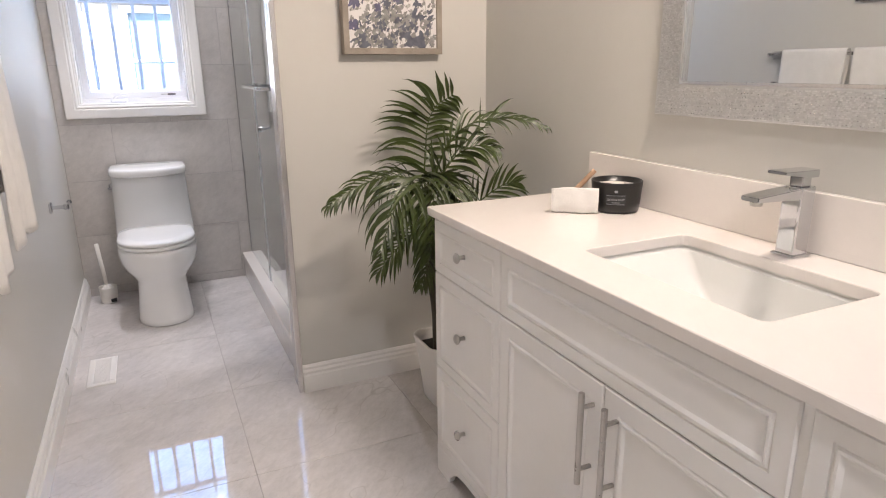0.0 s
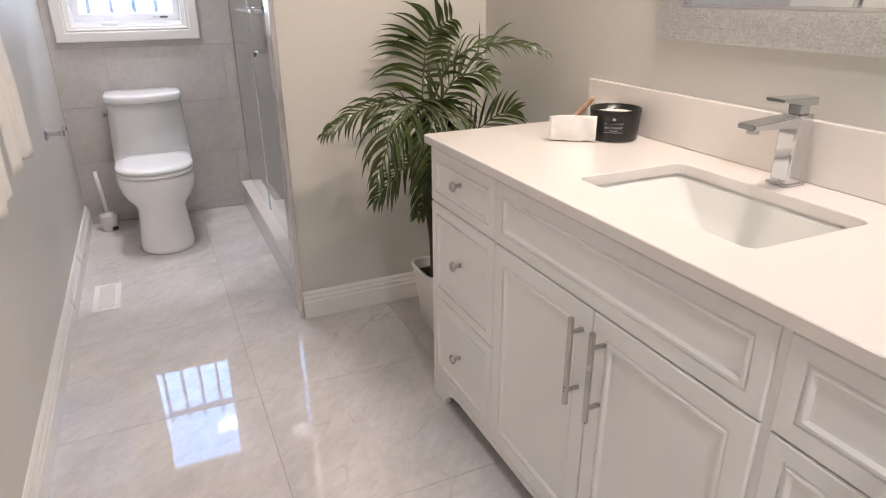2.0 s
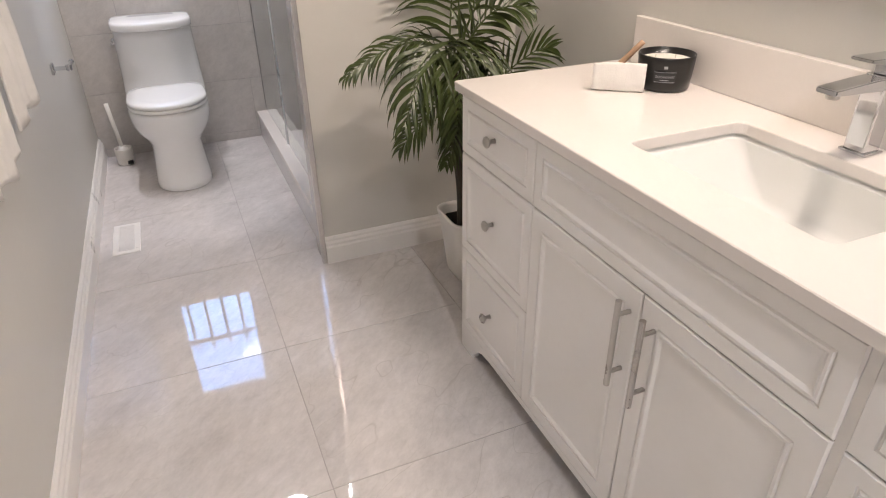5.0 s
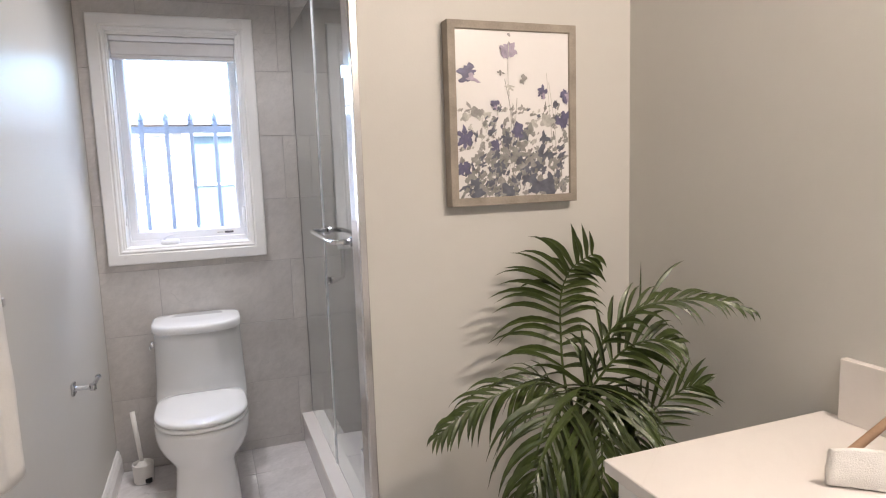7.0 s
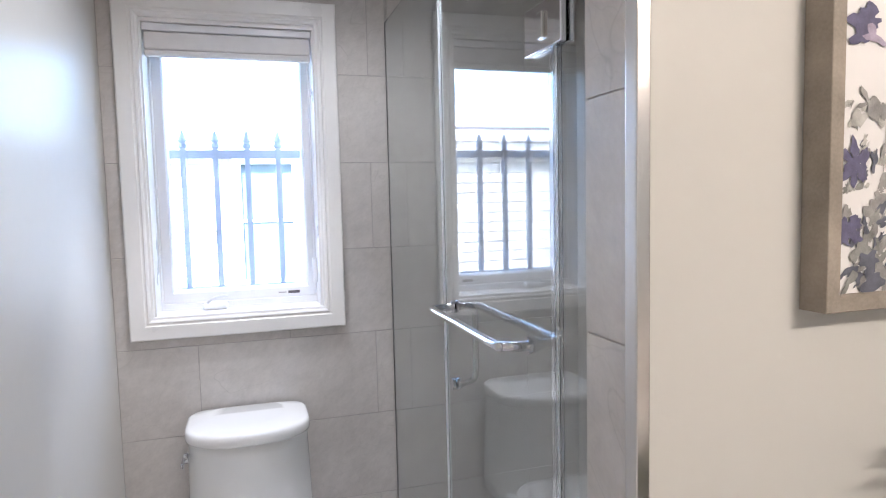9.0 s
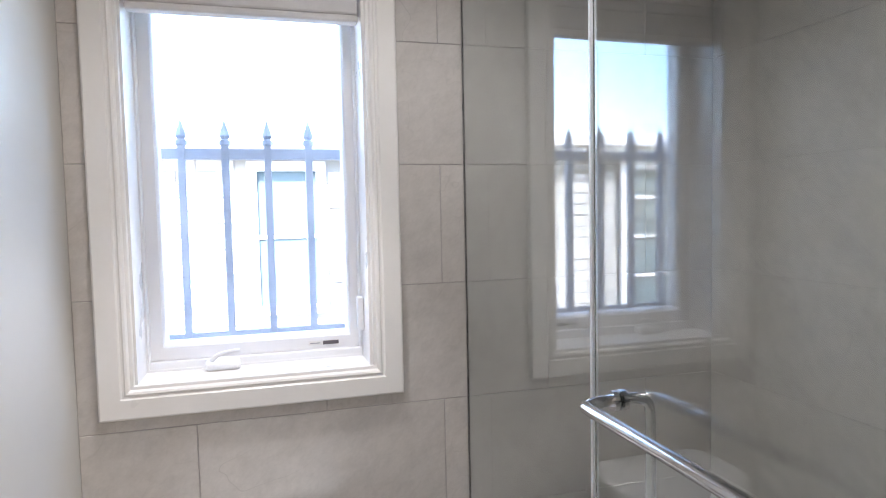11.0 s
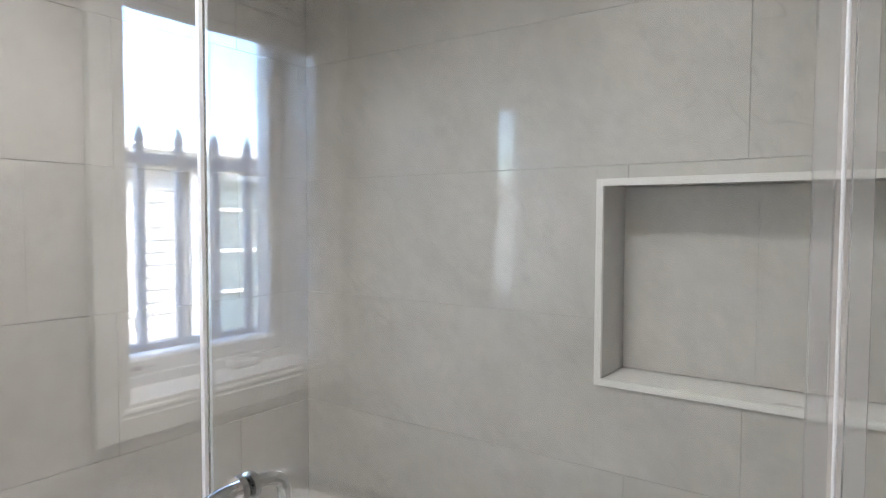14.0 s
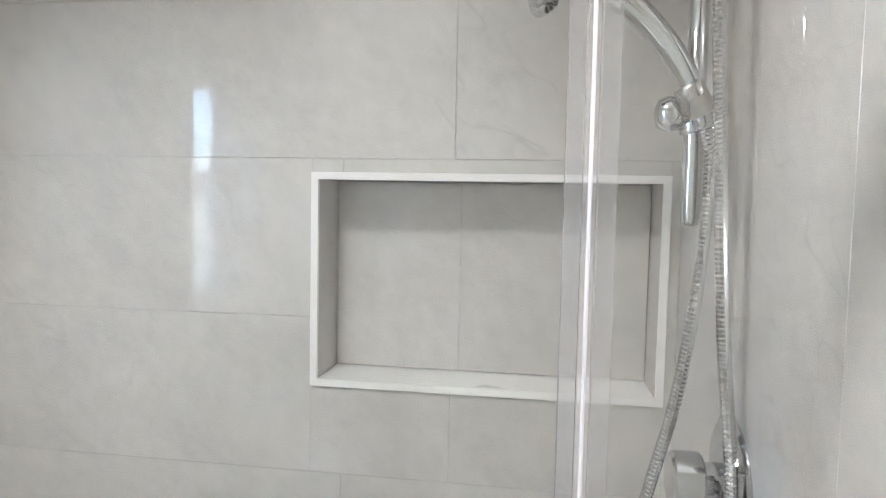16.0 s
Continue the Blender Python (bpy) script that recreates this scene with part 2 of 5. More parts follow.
def world_of(ob):
    m = ob.matrix_basis
    return world_of(ob.parent) @ ob.matrix_parent_inverse @ m if ob.parent else m.copy()


def adopt(ob, parent):
    ob.parent = parent
    ob.matrix_parent_inverse = world_of(parent).inverted()
    return ob


def part(name, bm, mat, parent=None, label="", smooth=False, at=None):
    """One mesh under a thing or a part, built in world places (or at the pose given)."""
    ob = new(name, link(name, bm, mat, smooth))
    if at is not None:
        ob.matrix_basis = at
    if parent is not None:
        adopt(ob, parent)
    if label:
        ob["label"] = label
    return ob


def thing(name, place, label, category, group="", kind=""):
    e = new(name)
    e.empty_display_size = 0.1
    e.location = place
    return tagged(e, label, category, group, kind)


def face(way, x, y, z):
    """A pose whose local x runs right, y up and z out of a wall that faces the way given."""
    cols = {"-x": ((0, -1, 0), (0, 0, 1), (-1, 0, 0)), "-y": ((1, 0, 0), (0, 0, 1), (0, -1, 0)),
            "+x": ((0, 1, 0), (0, 0, 1), (1, 0, 0)), "+y": ((-1, 0, 0), (0, 0, 1), (0, 1, 0)), "+z": ((1, 0, 0), (0, 1, 0), (0, 0, 1))}[way]
    return Matrix(((cols[0][0], cols[1][0], cols[2][0], x), (cols[0][1], cols[1][1], cols[2][1], y), (cols[0][2], cols[1][2], cols[2][2], z), (0, 0, 0, 1)))


def box(lo, hi, bevel=0.0, seg=2, bm=None):
    own = bmesh.new()
    bmesh.ops.create_cube(own, size=1)
    for v in own.verts:
        v.co = Vector([lo[k] + (v.co[k] + 0.5) * (hi[k] - lo[k]) for k in range(3)])
    if bevel:
        bmesh.ops.bevel(own, geom=own.edges[:], offset=bevel, segments=seg, affect="EDGES", profile=0.5)
    if bm is None:
        return own
    return merge(bm, own)


def merge(bm, own, m=None):
    if m is not None:
        bmesh.ops.transform(own, matrix=m, verts=own.verts)
    me = bpy.data.meshes.new("tmp")
    own.to_mesh(me)
    own.free()
    bm.from_mesh(me)
    bpy.data.meshes.remove(me)
    return bm


def rings(loops, cap=(True, True), closed=True, bm=None):
    """A skin over a row of loops with the same number of points."""
    bm = bm or bmesh.new()
    rows = [[bm.verts.new(p) for p in loop] for loop in loops]
    n = len(rows[0])
    for a, b in zip(rows, rows[1:]):
        for k in range(n if closed else n - 1):
            bm.faces.new((a[k], a[(k + 1) % n], b[(k + 1) % n], b[k]))
    if cap[0]:
        bm.faces.new(rows[0][::-1])
    if cap[1]:
        bm.faces.new(rows[-1])
    return bm


def rect_loop(w, h, inset, d):
    return [(inset, inset, d), (w - inset, inset, d), (w - inset, h - inset, d), (inset, h - inset, d)]


def panel(w, h, profile, cap=True):
    """A moulded board in local x, y with its profile of (inset, depth) from the edge inwards."""
    return rings([rect_loop(w, h, i, d) for i, d in profile], cap=(cap, cap))


def frame_ring(w, h, profile):
    """A mitred frame with a closed profile of (inset, depth)."""
    loops = [rect_loop(w, h, i, d) for i, d in profile]
    return rings(loops + loops[:1], cap=(False, False))


def tube(points, radius, sides=10, caps=True, taper=None):
    pts = [Vector(p) for p in points]
    loops = []
    up = Vector((0.31, 0.17, 0.93))
    for k, p in enumerate(pts):
        t = (pts[min(k + 1, len(pts) - 1)] - pts[max(k - 1, 0)]).normalized()
        if abs(t.dot(up)) > 0.98:
            up = Vector((1, 0, 0))
        u = t.cross(up).normalized()
        v = u.cross(t).normalized()
        up = v
        r = radius if taper is None else radius * (1 + (taper - 1) * k / (len(pts) - 1))
        loops.append([p + r * (math.cos(a) * u + math.sin(a) * v) for a in [2 * math.pi * s / sides for s in range(sides)]])
    return rings(loops, cap=(caps, caps))


def lathe(profile, sides=32, place=(0, 0, 0), axis="z"):
    """A turned body from (radius, height) pairs."""
    loops = []
    for r, h in profile:
        loop = []
        for s in range(sides):
            a = 2 * math.pi * s / sides
            p = (r * math.cos(a), r * math.sin(a), h)
            if axis == "y":
                p = (p[0], p[2], p[1])
            if axis == "x":
                p = (p[2], p[0], p[1])
            loop.append(Vector(p) + Vector(place))
        loops.append(loop)
    return rings(loops)


def spline(points, steps=8):
    """Catmull-Rom through the points."""
    pts = [Vector(p) for p in points]
    pts = [2 * pts[0] - pts[1]] + pts + [2 * pts[-1] - pts[-2]]
    out = []
    for a, b, c, d in zip(pts, pts[1:], pts[2:], pts[3:]):
        for k in range(steps):
            t = k / steps
            out.append(0.5 * ((2 * b) + (c - a) * t + (2 * a - 5 * b + 4 * c - d) * t * t + (3 * b - a - 3 * c + d) * t ** 3))
    out.append(pts[-2])
    return out


# ---- the large structure ----
X0, X1 = -0.282, 1.410          # left wall, mirror wall
XS = 1.422                      # far shower wall, tile face
YB, YP, YS, YW = -1.5, 2.480, 2.593, 4.122  # back, picture wall, near shower wall, window wall
XE = 0.578                      # end of the picture wall
GX = 0.648                      # outer face of the shower glass


def wall(name, lo, hi, mat=M_PAINT, label="", category="wall"):
    ob = part(name, box(lo, hi), mat)
    return tagged(ob, label or "smooth greige satin painted wall", category, kind="structure")


wall_left = wall("wall_left", (X0 - 0.12, YB - 0.12, 0), (X0, YW + 0.2, CEIL))
wall_mirror = wall("wall_mirror", (X1, YB - 0.12, 0), (X1 + 0.3, YP + 0.05, CEIL))
wall_behind = wall("wall_behind", (X0, YB - 0.12, 0), (X1, YB, CEIL))
wall_picture = wall("wall_picture", (XE + 0.006, YP, 0), (X1 + 0.3, YS - 0.004, CEIL))
ceiling = tagged(part("ceiling", box((X0 - 0.12, YB - 0.12, CEIL), (X1 + 0.3, YW + 0.2, CEIL + 0.12)), M_CEIL), "flat white painted ceiling", "ceiling", kind="structure")
floor = tagged(part("floor", box((X0 - 0.12, YB - 0.12, -0.1), (X1 + 0.3, YW + 0.2, -0.0015)), M_GROUT), "polished light greige porcelain floor tiles", "floor", kind="structure")

# window wall with its opening
WX0, WX1, WZ0, WZ1 = -0.165, 0.400, 1.062, 2.052
wb = bmesh.new()
for lo, hi in (((X0 - 0.12, WZ1), (X1 + 0.3, CEIL)), ((X0 - 0.12, 0), (X1 + 0.3, WZ0)), ((X0 - 0.12, WZ0), (WX0, WZ1)), ((WX1, WZ0), (X1 + 0.3, WZ1))):
    box((lo[0], YW + 0.002, lo[1]), (hi[0], YW + 0.2, hi[1]), bm=wb)
wall_window = tagged(part("wall_window", wb, M_GROUT), "wall tiled in large grey stone-look porcelain", "wall", kind="structure")

# far shower wall with the niche opening
NY0, NY1, NZ0, NZ1, ND = 2.612, 3.276, 1.142, 1.557, 0.128
sb = bmesh.new()
for lo, hi in (((YS - 0.1, NZ1), (YW + 0.01, CEIL)), ((YS - 0.1, 0), (YW + 0.01, NZ0)), ((YS - 0.1, NZ0), (NY0, NZ1)), ((NY1, NZ0), (YW + 0.01, NZ1))):
    box((XS + 0.002, lo[0], lo[1]), (XS + ND, hi[0], hi[1]), bm=sb)
box((XS + ND, YS - 0.1, 0), (XS + ND + 0.05, YW + 0.01, CEIL), bm=sb)
wall_shower = tagged(part("wall_shower", sb, M_GROUT_PALE), "shower wall tiled in large grey stone-look porcelain", "wall", kind="structure")
wall_shower_near = wall("wall_shower_near", (XE + 0.004, YS - 0.004, 0), (XS + 0.02, YS - 0.002, CEIL), M_GROUT_PALE, "shower wall tiled in veined grey porcelain")
wall_end = wall("wall_end", (XE + 0.002, YP + 0.002, 0), (XE + 0.006, YS - 0.004, CEIL), M_GROUT, "narrow tiled wall end beside the shower")


def tile_mesh(rects, thick=0.002, edge=0.0008):
    bm = bmesh.new()
    for u0, v0, u1, v1 in rects:
        rings([[(u0, v0, -0.004), (u1, v0, -0.004), (u1, v1, -0.004), (u0, v1, -0.004)],
               [(u0, v0, thick - edge), (u1, v0, thick - edge), (u1, v1, thick - edge), (u0, v1, thick - edge)],
               [(u0 + edge, v0 + edge, thick), (u1 - edge, v0 + edge, thick), (u1 - edge, v1 - edge, thick), (u0 + edge, v1 - edge, thick)]], cap=(False, True), bm=bm)
    return bm


def minus(r, hole):
    """The rectangle r without the hole, as rectangles."""
    u0, v0, u1, v1 = r
    a0, b0, a1, b1 = hole
    if a1 <= u0 or a0 >= u1 or b1 <= v0 or b0 >= v1:
        return [r]
    out = []
    if a0 > u0:
        out.append((u0, v0, a0, v1))
    if a1 < u1:
        out.append((a1, v0, u1, v1))
    c0, c1 = max(u0, a0), min(u1, a1)
    if b0 > v0:
        out.append((c0, v0, c1, b0))
    if b1 < v1:
        out.append((c0, b1, c1, v1))
    return out


def lay(parent, at, u0, u1, v0, v1, rows, pitch, joints, mat, hole=None, gap=0.0022, name="tile"):
    """Tiles of one wall or floor: rows start at rows[0] with that height; joints[k] is where a joint of row k lies."""
    first, high = rows
    k0 = math.floor((v0 - first) / high)
    k = k0
    while first + k * high < v1:
        a, b = max(v0, first + k * high), min(v1, first + (k + 1) * high)
        j = joints[k % len(joints)]
        n = math.floor((u0 - j) / pitch)
        while j + n * pitch < u1:
            c, d = max(u0, j + n * pitch), min(u1, j + (n + 1) * pitch)
            if d - c > 0.008 and b - a > 0.008:
                r = (c + gap / 2, a + gap / 2, d - gap / 2, b - gap / 2)
                rects = minus(r, hole) if hole else [r]
                rects = [q for q in rects if q[2] - q[0] > 0.004 and q[3] - q[1] > 0.004]
                if rects:
                    part(name, tile_mesh(rects), mat, parent, at=at)
            n += 1
        k += 1


# curb of the shower
curb_bm = box((0.596, YS - 0.02, 0), (0.748, YW, 0.128), 0.002)
curb = tagged(part("shower_curb", curb_bm, M_WTILE), "low shower curb faced in grey porcelain with white top", "shower curb", kind="structure")
part("curb_top", box((0.592, YS - 0.002, 0.128), (0.752, YW - 0.001, 0.153), 0.003), M_QUARTZ, curb, "white quartz cap")

# metal edge on the corner of the picture wall
edge = tagged(part("corner_trim", box((XE - 0.007, YP - 0.012, 0.0), (XE + 0.012, YP + 0.012, CEIL), 0.002), M_ALU), "satin aluminium tile edge on the wall corner", "trim", kind="structure")

# baseboards
BB = [(0.0, 0.0), (0.021, 0.0), (0.021, 0.070), (0.016, 0.077), (0.017, 0.087), (0.011, 0.095), (0.011, 0.104), (0.004, 0.113), (0.0, 0.113)]


def baseboard(p, q, way):
    p, q, w = Vector((*p, 0)), Vector((*q, 0)), Vector((*way, 0))
    loops = [[e + w * d + Vector((0, 0, h)) for d, h in BB] for e in (p, q)]
    return tagged(part("baseboard", rings(loops), M_TRIM), "white painted moulded baseboard", "baseboard", kind="structure")


baseboard((X0, YB), (X0, YW), (1, 0))
baseboard((XE + 0.012, YP), (X1, YP), (0, -1))
baseboard((X1, 1.80), (X1, YP - 0.016), (-1, 0))

# ---- window ----
window = thing("window_1", (0.117, YW, 0.99), "white casement window with crank and raised blind", "window", kind="structure")
CAS = [(0.0, 0.0), (0.0, 0.015), (0.004, 0.018), (0.046, 0.018), (0.050, 0.014), (0.054, 0.014), (0.058, 0.017), (0.063, 0.015), (0.067, 0.009), (0.074, 0.008), (0.076, 0.004), (0.076, 0.0)]
part("casing", frame_ring(0.706, 1.127, CAS), M_TRIM, window, at=face("-y", -0.235, YW - 0.001, 1.000))
jb = frame_ring(WX1 - WX0, WZ1 - WZ0, [(0.0, 0.0), (0.0, -0.17), (0.012, -0.17), (0.012, 0.0)])
part("jamb", jb, M_TRIM, window, at=face("-y", WX0, YW, WZ0))
SX0, SX1, SZ0, SZ1 = WX0 + 0.012, WX1 - 0.012, WZ0 + 0.012, WZ1 - 0.012
fr = frame_ring(SX1 - SX0, SZ1 - SZ0, [(0.0, -0.12), (0.0, -0.20), (0.007, -0.20), (0.007, -0.123), (0.005, -0.12)])
part("window_frame", fr, M_VINYL, window, at=face("-y", SX0, YW, SZ0))
sash = part("sash", frame_ring(0.553, 0.944, [(0.006, -0.140), (0.006, -0.205), (0.046, -0.205), (0.046, -0.156), (0.043, -0.147), (0.038, -0.140)]), M_VINYL, window, at=face("-y", SX0 - 0.002, YW, SZ0 + 0.018))
part("sill_stop", box((SX0 + 0.001, YW + 0.121, SZ0 + 0.001), (SX1 - 0.001, YW + 0.200, SZ0 + 0.023), 0.002), M_VINYL, window)
pane = part("pane", box((SX0 + 0.028, YW + 0.156, SZ0 + 0.028), (SX1 - 0.022, YW + 0.162, SZ1 - 0.028)), M_PANE, window)
pane.visible_shadow = False
crank_bm = box((-0.015, YW + 0.075, WZ0 + 0.012), (0.070, YW + 0.125, WZ0 + 0.034), 0.008)
crank = part("crank_cover", crank_bm, M_VINYL, window)
part("crank_handle", tube(spline([(0.0, YW + 0.09, WZ0 + 0.036), (0.02, YW + 0.085, WZ0 + 0.052), (0.055, YW + 0.08, WZ0 + 0.060), (0.070, YW + 0.08, WZ0 + 0.060)]), 0.006, 8, taper=0.8), M_VINYL, crank)
part("sash_lock", box((0.372, YW + 0.08, 1.15), (0.388, YW + 0.11, 1.24), 0.004), M_VINYL, window)
sticker = part("warning_sticker", box((0.245, YW + 0.1385, 1.108), (0.325, YW + 0.1395, 1.119)), M_PAPER, window)
part("sticker_print", box((0.283, YW + 0.1378, 1.1085), (0.325, YW + 0.1386, 1.1185)), M_DARKTAG, sticker)
part("sticker_print", box((0.248, YW + 0.1378, 1.112), (0.276, YW + 0.1386, 1.115)), M_GREYTAG, sticker)

blind = thing("roller_blind", (0.117, YW + 0.05, 1.95), "white fabric blind raised to the window top", "blind")
part("headrail", box((SX0 + 0.001, YW + 0.012, 2.015), (SX1 - 0.001, YW + 0.062, 2.039), 0.003), M_VINYL, blind)
part("blind_fabric", box((SX0 + 0.004, YW + 0.020, 1.955), (SX1 - 0.004, YW + 0.050, 2.014), 0.006), M_BLIND, blind)
part("bottom_rail", box((SX0 + 0.004, YW + 0.016, 1.936), (SX1 - 0.004, YW + 0.054, 1.954), 0.005), M_BLIND, blind)

# ---- shower enclosure ----
shower = thing("shower_enclosure", (GX, 3.3, 0.153), "frameless clear glass shower enclosure with chrome hardware", "shower enclosure")
S1, S2, GT = 3.455, 2.814, 2.08
GD = 0.009


def sheet(name, y0, y1, z0=0.157, z1=GT):
    ob = part(name, box((GX, y0, z0), (GX + GD, y1, z1), 0.0008, 1), M_GLASS, shower)
    ob.visible_shadow = False
    return ob


sheet("fixed_panel", S1 + 0.004, YW - 0.003)
door_glass = sheet("glass_door", S2 + 0.004, S1 - 0.004, 0.165)
sheet("fixed_panel", YS + 0.003, S2 - 0.004)
for y, half, deep in ((S1, 0.0035, 0.004), (S2, 0.0010, 0.0005)):
    seal = part("door_seal", box((GX - deep, y - half, 0.16), (GX + GD + deep, y + half, GT), 0.0008), M_SEAL, shower, "clear vinyl door seal")
    seal.visible_shadow = False
for x in (GX - 0.0025, GX + GD + 0.0008):
    lip = part("seal_lip", box((x, S2 - 0.016, 0.16), (x + 0.0017, S2 + 0.016, GT), 0.0007), M_LIP, shower, "clear vinyl lip over the glass edges")
    lip.visible_shadow = False
for z in (1.73, 0.42):
    hinge = part("hinge", box((GX - 0.012, S2 - 0.045, z - 0.040), (GX - 0.001, S2 + 0.090, z + 0.040), 0.002), M_CHROME, shower, "square chrome glass hinge")
    part("hinge_plate", box((GX + GD + 0.001, S2 - 0.045, z - 0.040), (GX + GD + 0.010, S2 + 0.090, z + 0.040), 0.002), M_CHROME, hinge)
    part("hinge_knuckle", box((GX - 0.018, S2 + 0.010, z - 0.022), (GX - 0.011, S2 + 0.032, z + 0.022), 0.002), M_CHROME, hinge)
part("wall_channel", box((GX - 0.001, YW - 0.003, 0.155), (GX + GD + 0.001, YW + 0.0005, GT), 0.0004), M_LIP, shower)
HZ = 1.168
BY0, BY1, SO = 2.918, 3.385, 0.062
bar_pts = spline([(GX - 0.001, BY0, HZ), (GX - SO + 0.034, BY0, HZ), (GX - SO + 0.010, BY0 + 0.010, HZ), (GX - SO, BY0 + 0.036, HZ), (GX - SO, 3.15, HZ), (GX - SO, BY1 - 0.036, HZ), (GX - SO + 0.010, BY1 - 0.010, HZ), (GX - SO + 0.034, BY1, HZ), (GX - 0.001, BY1, HZ)])
bar = part("towel_bar", tube(bar_pts, 0.0095, 14), M_CHROME, shower, "chrome towel bar door handle", smooth=True)
for y in (BY0, BY1):
    part("mount", lathe([(0.016, -0.010), (0.016, -0.002), (0.012, -0.0005)], 20, (GX, y, HZ), "x"), M_CHROME, bar)
pull_pts = spline([(GX + GD, 3.385, HZ), (GX + GD + 0.03, 3.385, HZ), (GX + GD + 0.052, 3.385, HZ - 0.012), (GX + GD + 0.056, 3.385, HZ - 0.05), (GX + GD + 0.056, 3.385, HZ - 0.15), (GX + GD + 0.052, 3.385, HZ - 0.19), (GX + GD + 0.03, 3.385, HZ - 0.203), (GX + GD, 3.385, HZ - 0.203)])
pull = part("inner_pull", tube(pull_pts, 0.0085, 12), M_CHROME, shower, smooth=True)
for z in (HZ, HZ - 0.203):
    part("mount", lathe([(0.012, 0.0005), (0.016, 0.002), (0.016, 0.010)], 20, (GX + GD, 3.385, z), "x"), M_CHROME, pull)
part("mount", lathe([(0.015, -0.010), (0.015, -0.002), (0.011, -0.0005)], 20, (GX, 3.385, HZ - 0.203), "x"), M_CHROME, pull)

# ---- outdoors ----
ground = tagged(part("ground", box((-300, YW + 0.2, -0.6), (300, 400, -0.5)), M_GROUND), "grey concrete walkway between the houses", "ground", kind="structure")
house = thing("neighbour_house", (0.5, 6.4, -0.5), "pale brick bungalow with shingled eave next door", "house")
HY = 6.4
part("wall", box((-9, HY, -0.5), (9, HY + 0.3, 1.80)), M_MORTAR, house)
part("roof", rings([[(-9.4, HY - 0.14, 1.95), (9.4, HY - 0.14, 1.95), (9.4, HY + 4.2, 2.50), (-9.4, HY + 4.2, 2.50)], [(-9.4, HY - 0.14, 1.80), (9.4, HY - 0.14, 1.80), (9.4, HY + 4.2, 1.80), (-9.4, HY + 4.2, 1.80)]]), M_ROOF, house)
part("fascia", box((-9.4, HY - 0.16, 1.80), (9.4, HY - 0.14, 1.94), 0.004), M_TRIM, house)
part("gutter", box((-9.4, HY - 0.22, 1.86), (9.4, HY - 0.16, 1.94), 0.012), M_TRIM, house)
PANES = ((0.06, 0.51, 0.87, 1.77, (1.32,)), (-1.78, -1.20, 0.66, 1.78, (0.98, 1.25, 1.52)))
for HX0, HX1, HZ0, HZ1, rails in PANES:
    hw = part("window", frame_ring(HX1 - HX0, HZ1 - HZ0, [(0.0, 0.0), (0.0, 0.03), (0.055, 0.03), (0.055, 0.0)]), M_TRIM, house, at=face("-y", HX0, HY - 0.012, HZ0))
    part("pane", box((HX0 + 0.045, HY - 0.014, HZ0 + 0.045), (HX1 - 0.045, HY - 0.006, HZ1 - 0.045)), M_DARKPANE, hw)
    for z in rails:
        part("window_rail", box((HX0 + 0.05, HY - 0.028, z), (HX1 - 0.05, HY - 0.008, z + 0.022)), M_TRIM, hw)

# security grille outside the window
grille = thing("window_grille", (0.12, 4.49, 1.09), "slate-blue iron security bars with spear tips", "grille")
GY = 4.490
for z in (1.640, 1.108):
    part("rail", box((-0.26, GY - 0.009, z - 0.016), (0.50, GY + 0.009, z + 0.016), 0.002), M_IRON, grille)
for k in range(-1, 5):
    x = -0.078 + 0.1185 * k
    bar_bm = box((x - 0.0105, GY - 0.0105, 1.07), (x + 0.0105, GY + 0.0105, 1.672), 0.001)
    part("bar", bar_bm, M_IRON, grille)
    part("spear_tip", lathe([(0.012, 1.664), (0.0165, 1.668), (0.0165, 1.679), (0.010, 1.683), (0.0165, 1.692), (0.0125, 1.705), (0.006, 1.724), (0.0008, 1.740)], 8, (x, GY, 0)), M_IRON, grille)
for x in (-0.255, 0.495):
    part("bracket", box((x - 0.01, YW + 0.20, 1.630), (x + 0.01, GY + 0.005, 1.650)), M_IRON, grille)
    part("bracket", box((x - 0.01, YW + 0.20, 1.098), (x + 0.01, GY + 0.005, 1.118)), M_IRON, grille)

# ---- niche ----
niche = tagged(part("niche_trim", frame_ring(NY1 - NY0, NZ1 - NZ0, [(0.0, -0.002), (0.0, 0.006), (0.014, 0.006), (0.014, -0.002)]), M_TRIM, at=face("-x", XS + 0.0, NY1, NZ0)), "white trim framing the recessed shower niche", "niche", kind="structure")
for nm, lo, hi in (("niche_side", (XS + 0.003, NY1 - 0.012, NZ0 + 0.001), (XS + ND, NY1 - 0.001, NZ1 - 0.001)), ("niche_side", (XS + 0.003, NY0 + 0.001, NZ0 + 0.001), (XS + ND, NY0 + 0.012, NZ1 - 0.001)), ("niche_shelf", (XS + 0.003, NY0 + 0.013, NZ0 + 0.001), (XS + ND, NY1 - 0.013, NZ0 + 0.012)), ("niche_top", (XS + 0.003, NY0 + 0.013, NZ1 - 0.012), (XS + ND, NY1 - 0.013, NZ1 - 0.001))):
    part(nm, box(lo, hi), M_TRIM if nm == "niche_shelf" else M_WTILE, niche)
for a, b in ((NY0 + 0.014, 2.9997), (3.0003, NY1 - 0.014)):
    part("niche_back", box((XS + ND - 0.006, a, NZ0 + 0.014), (XS + ND - 0.002, b, NZ1 - 0.014)), M_WTILE, niche)

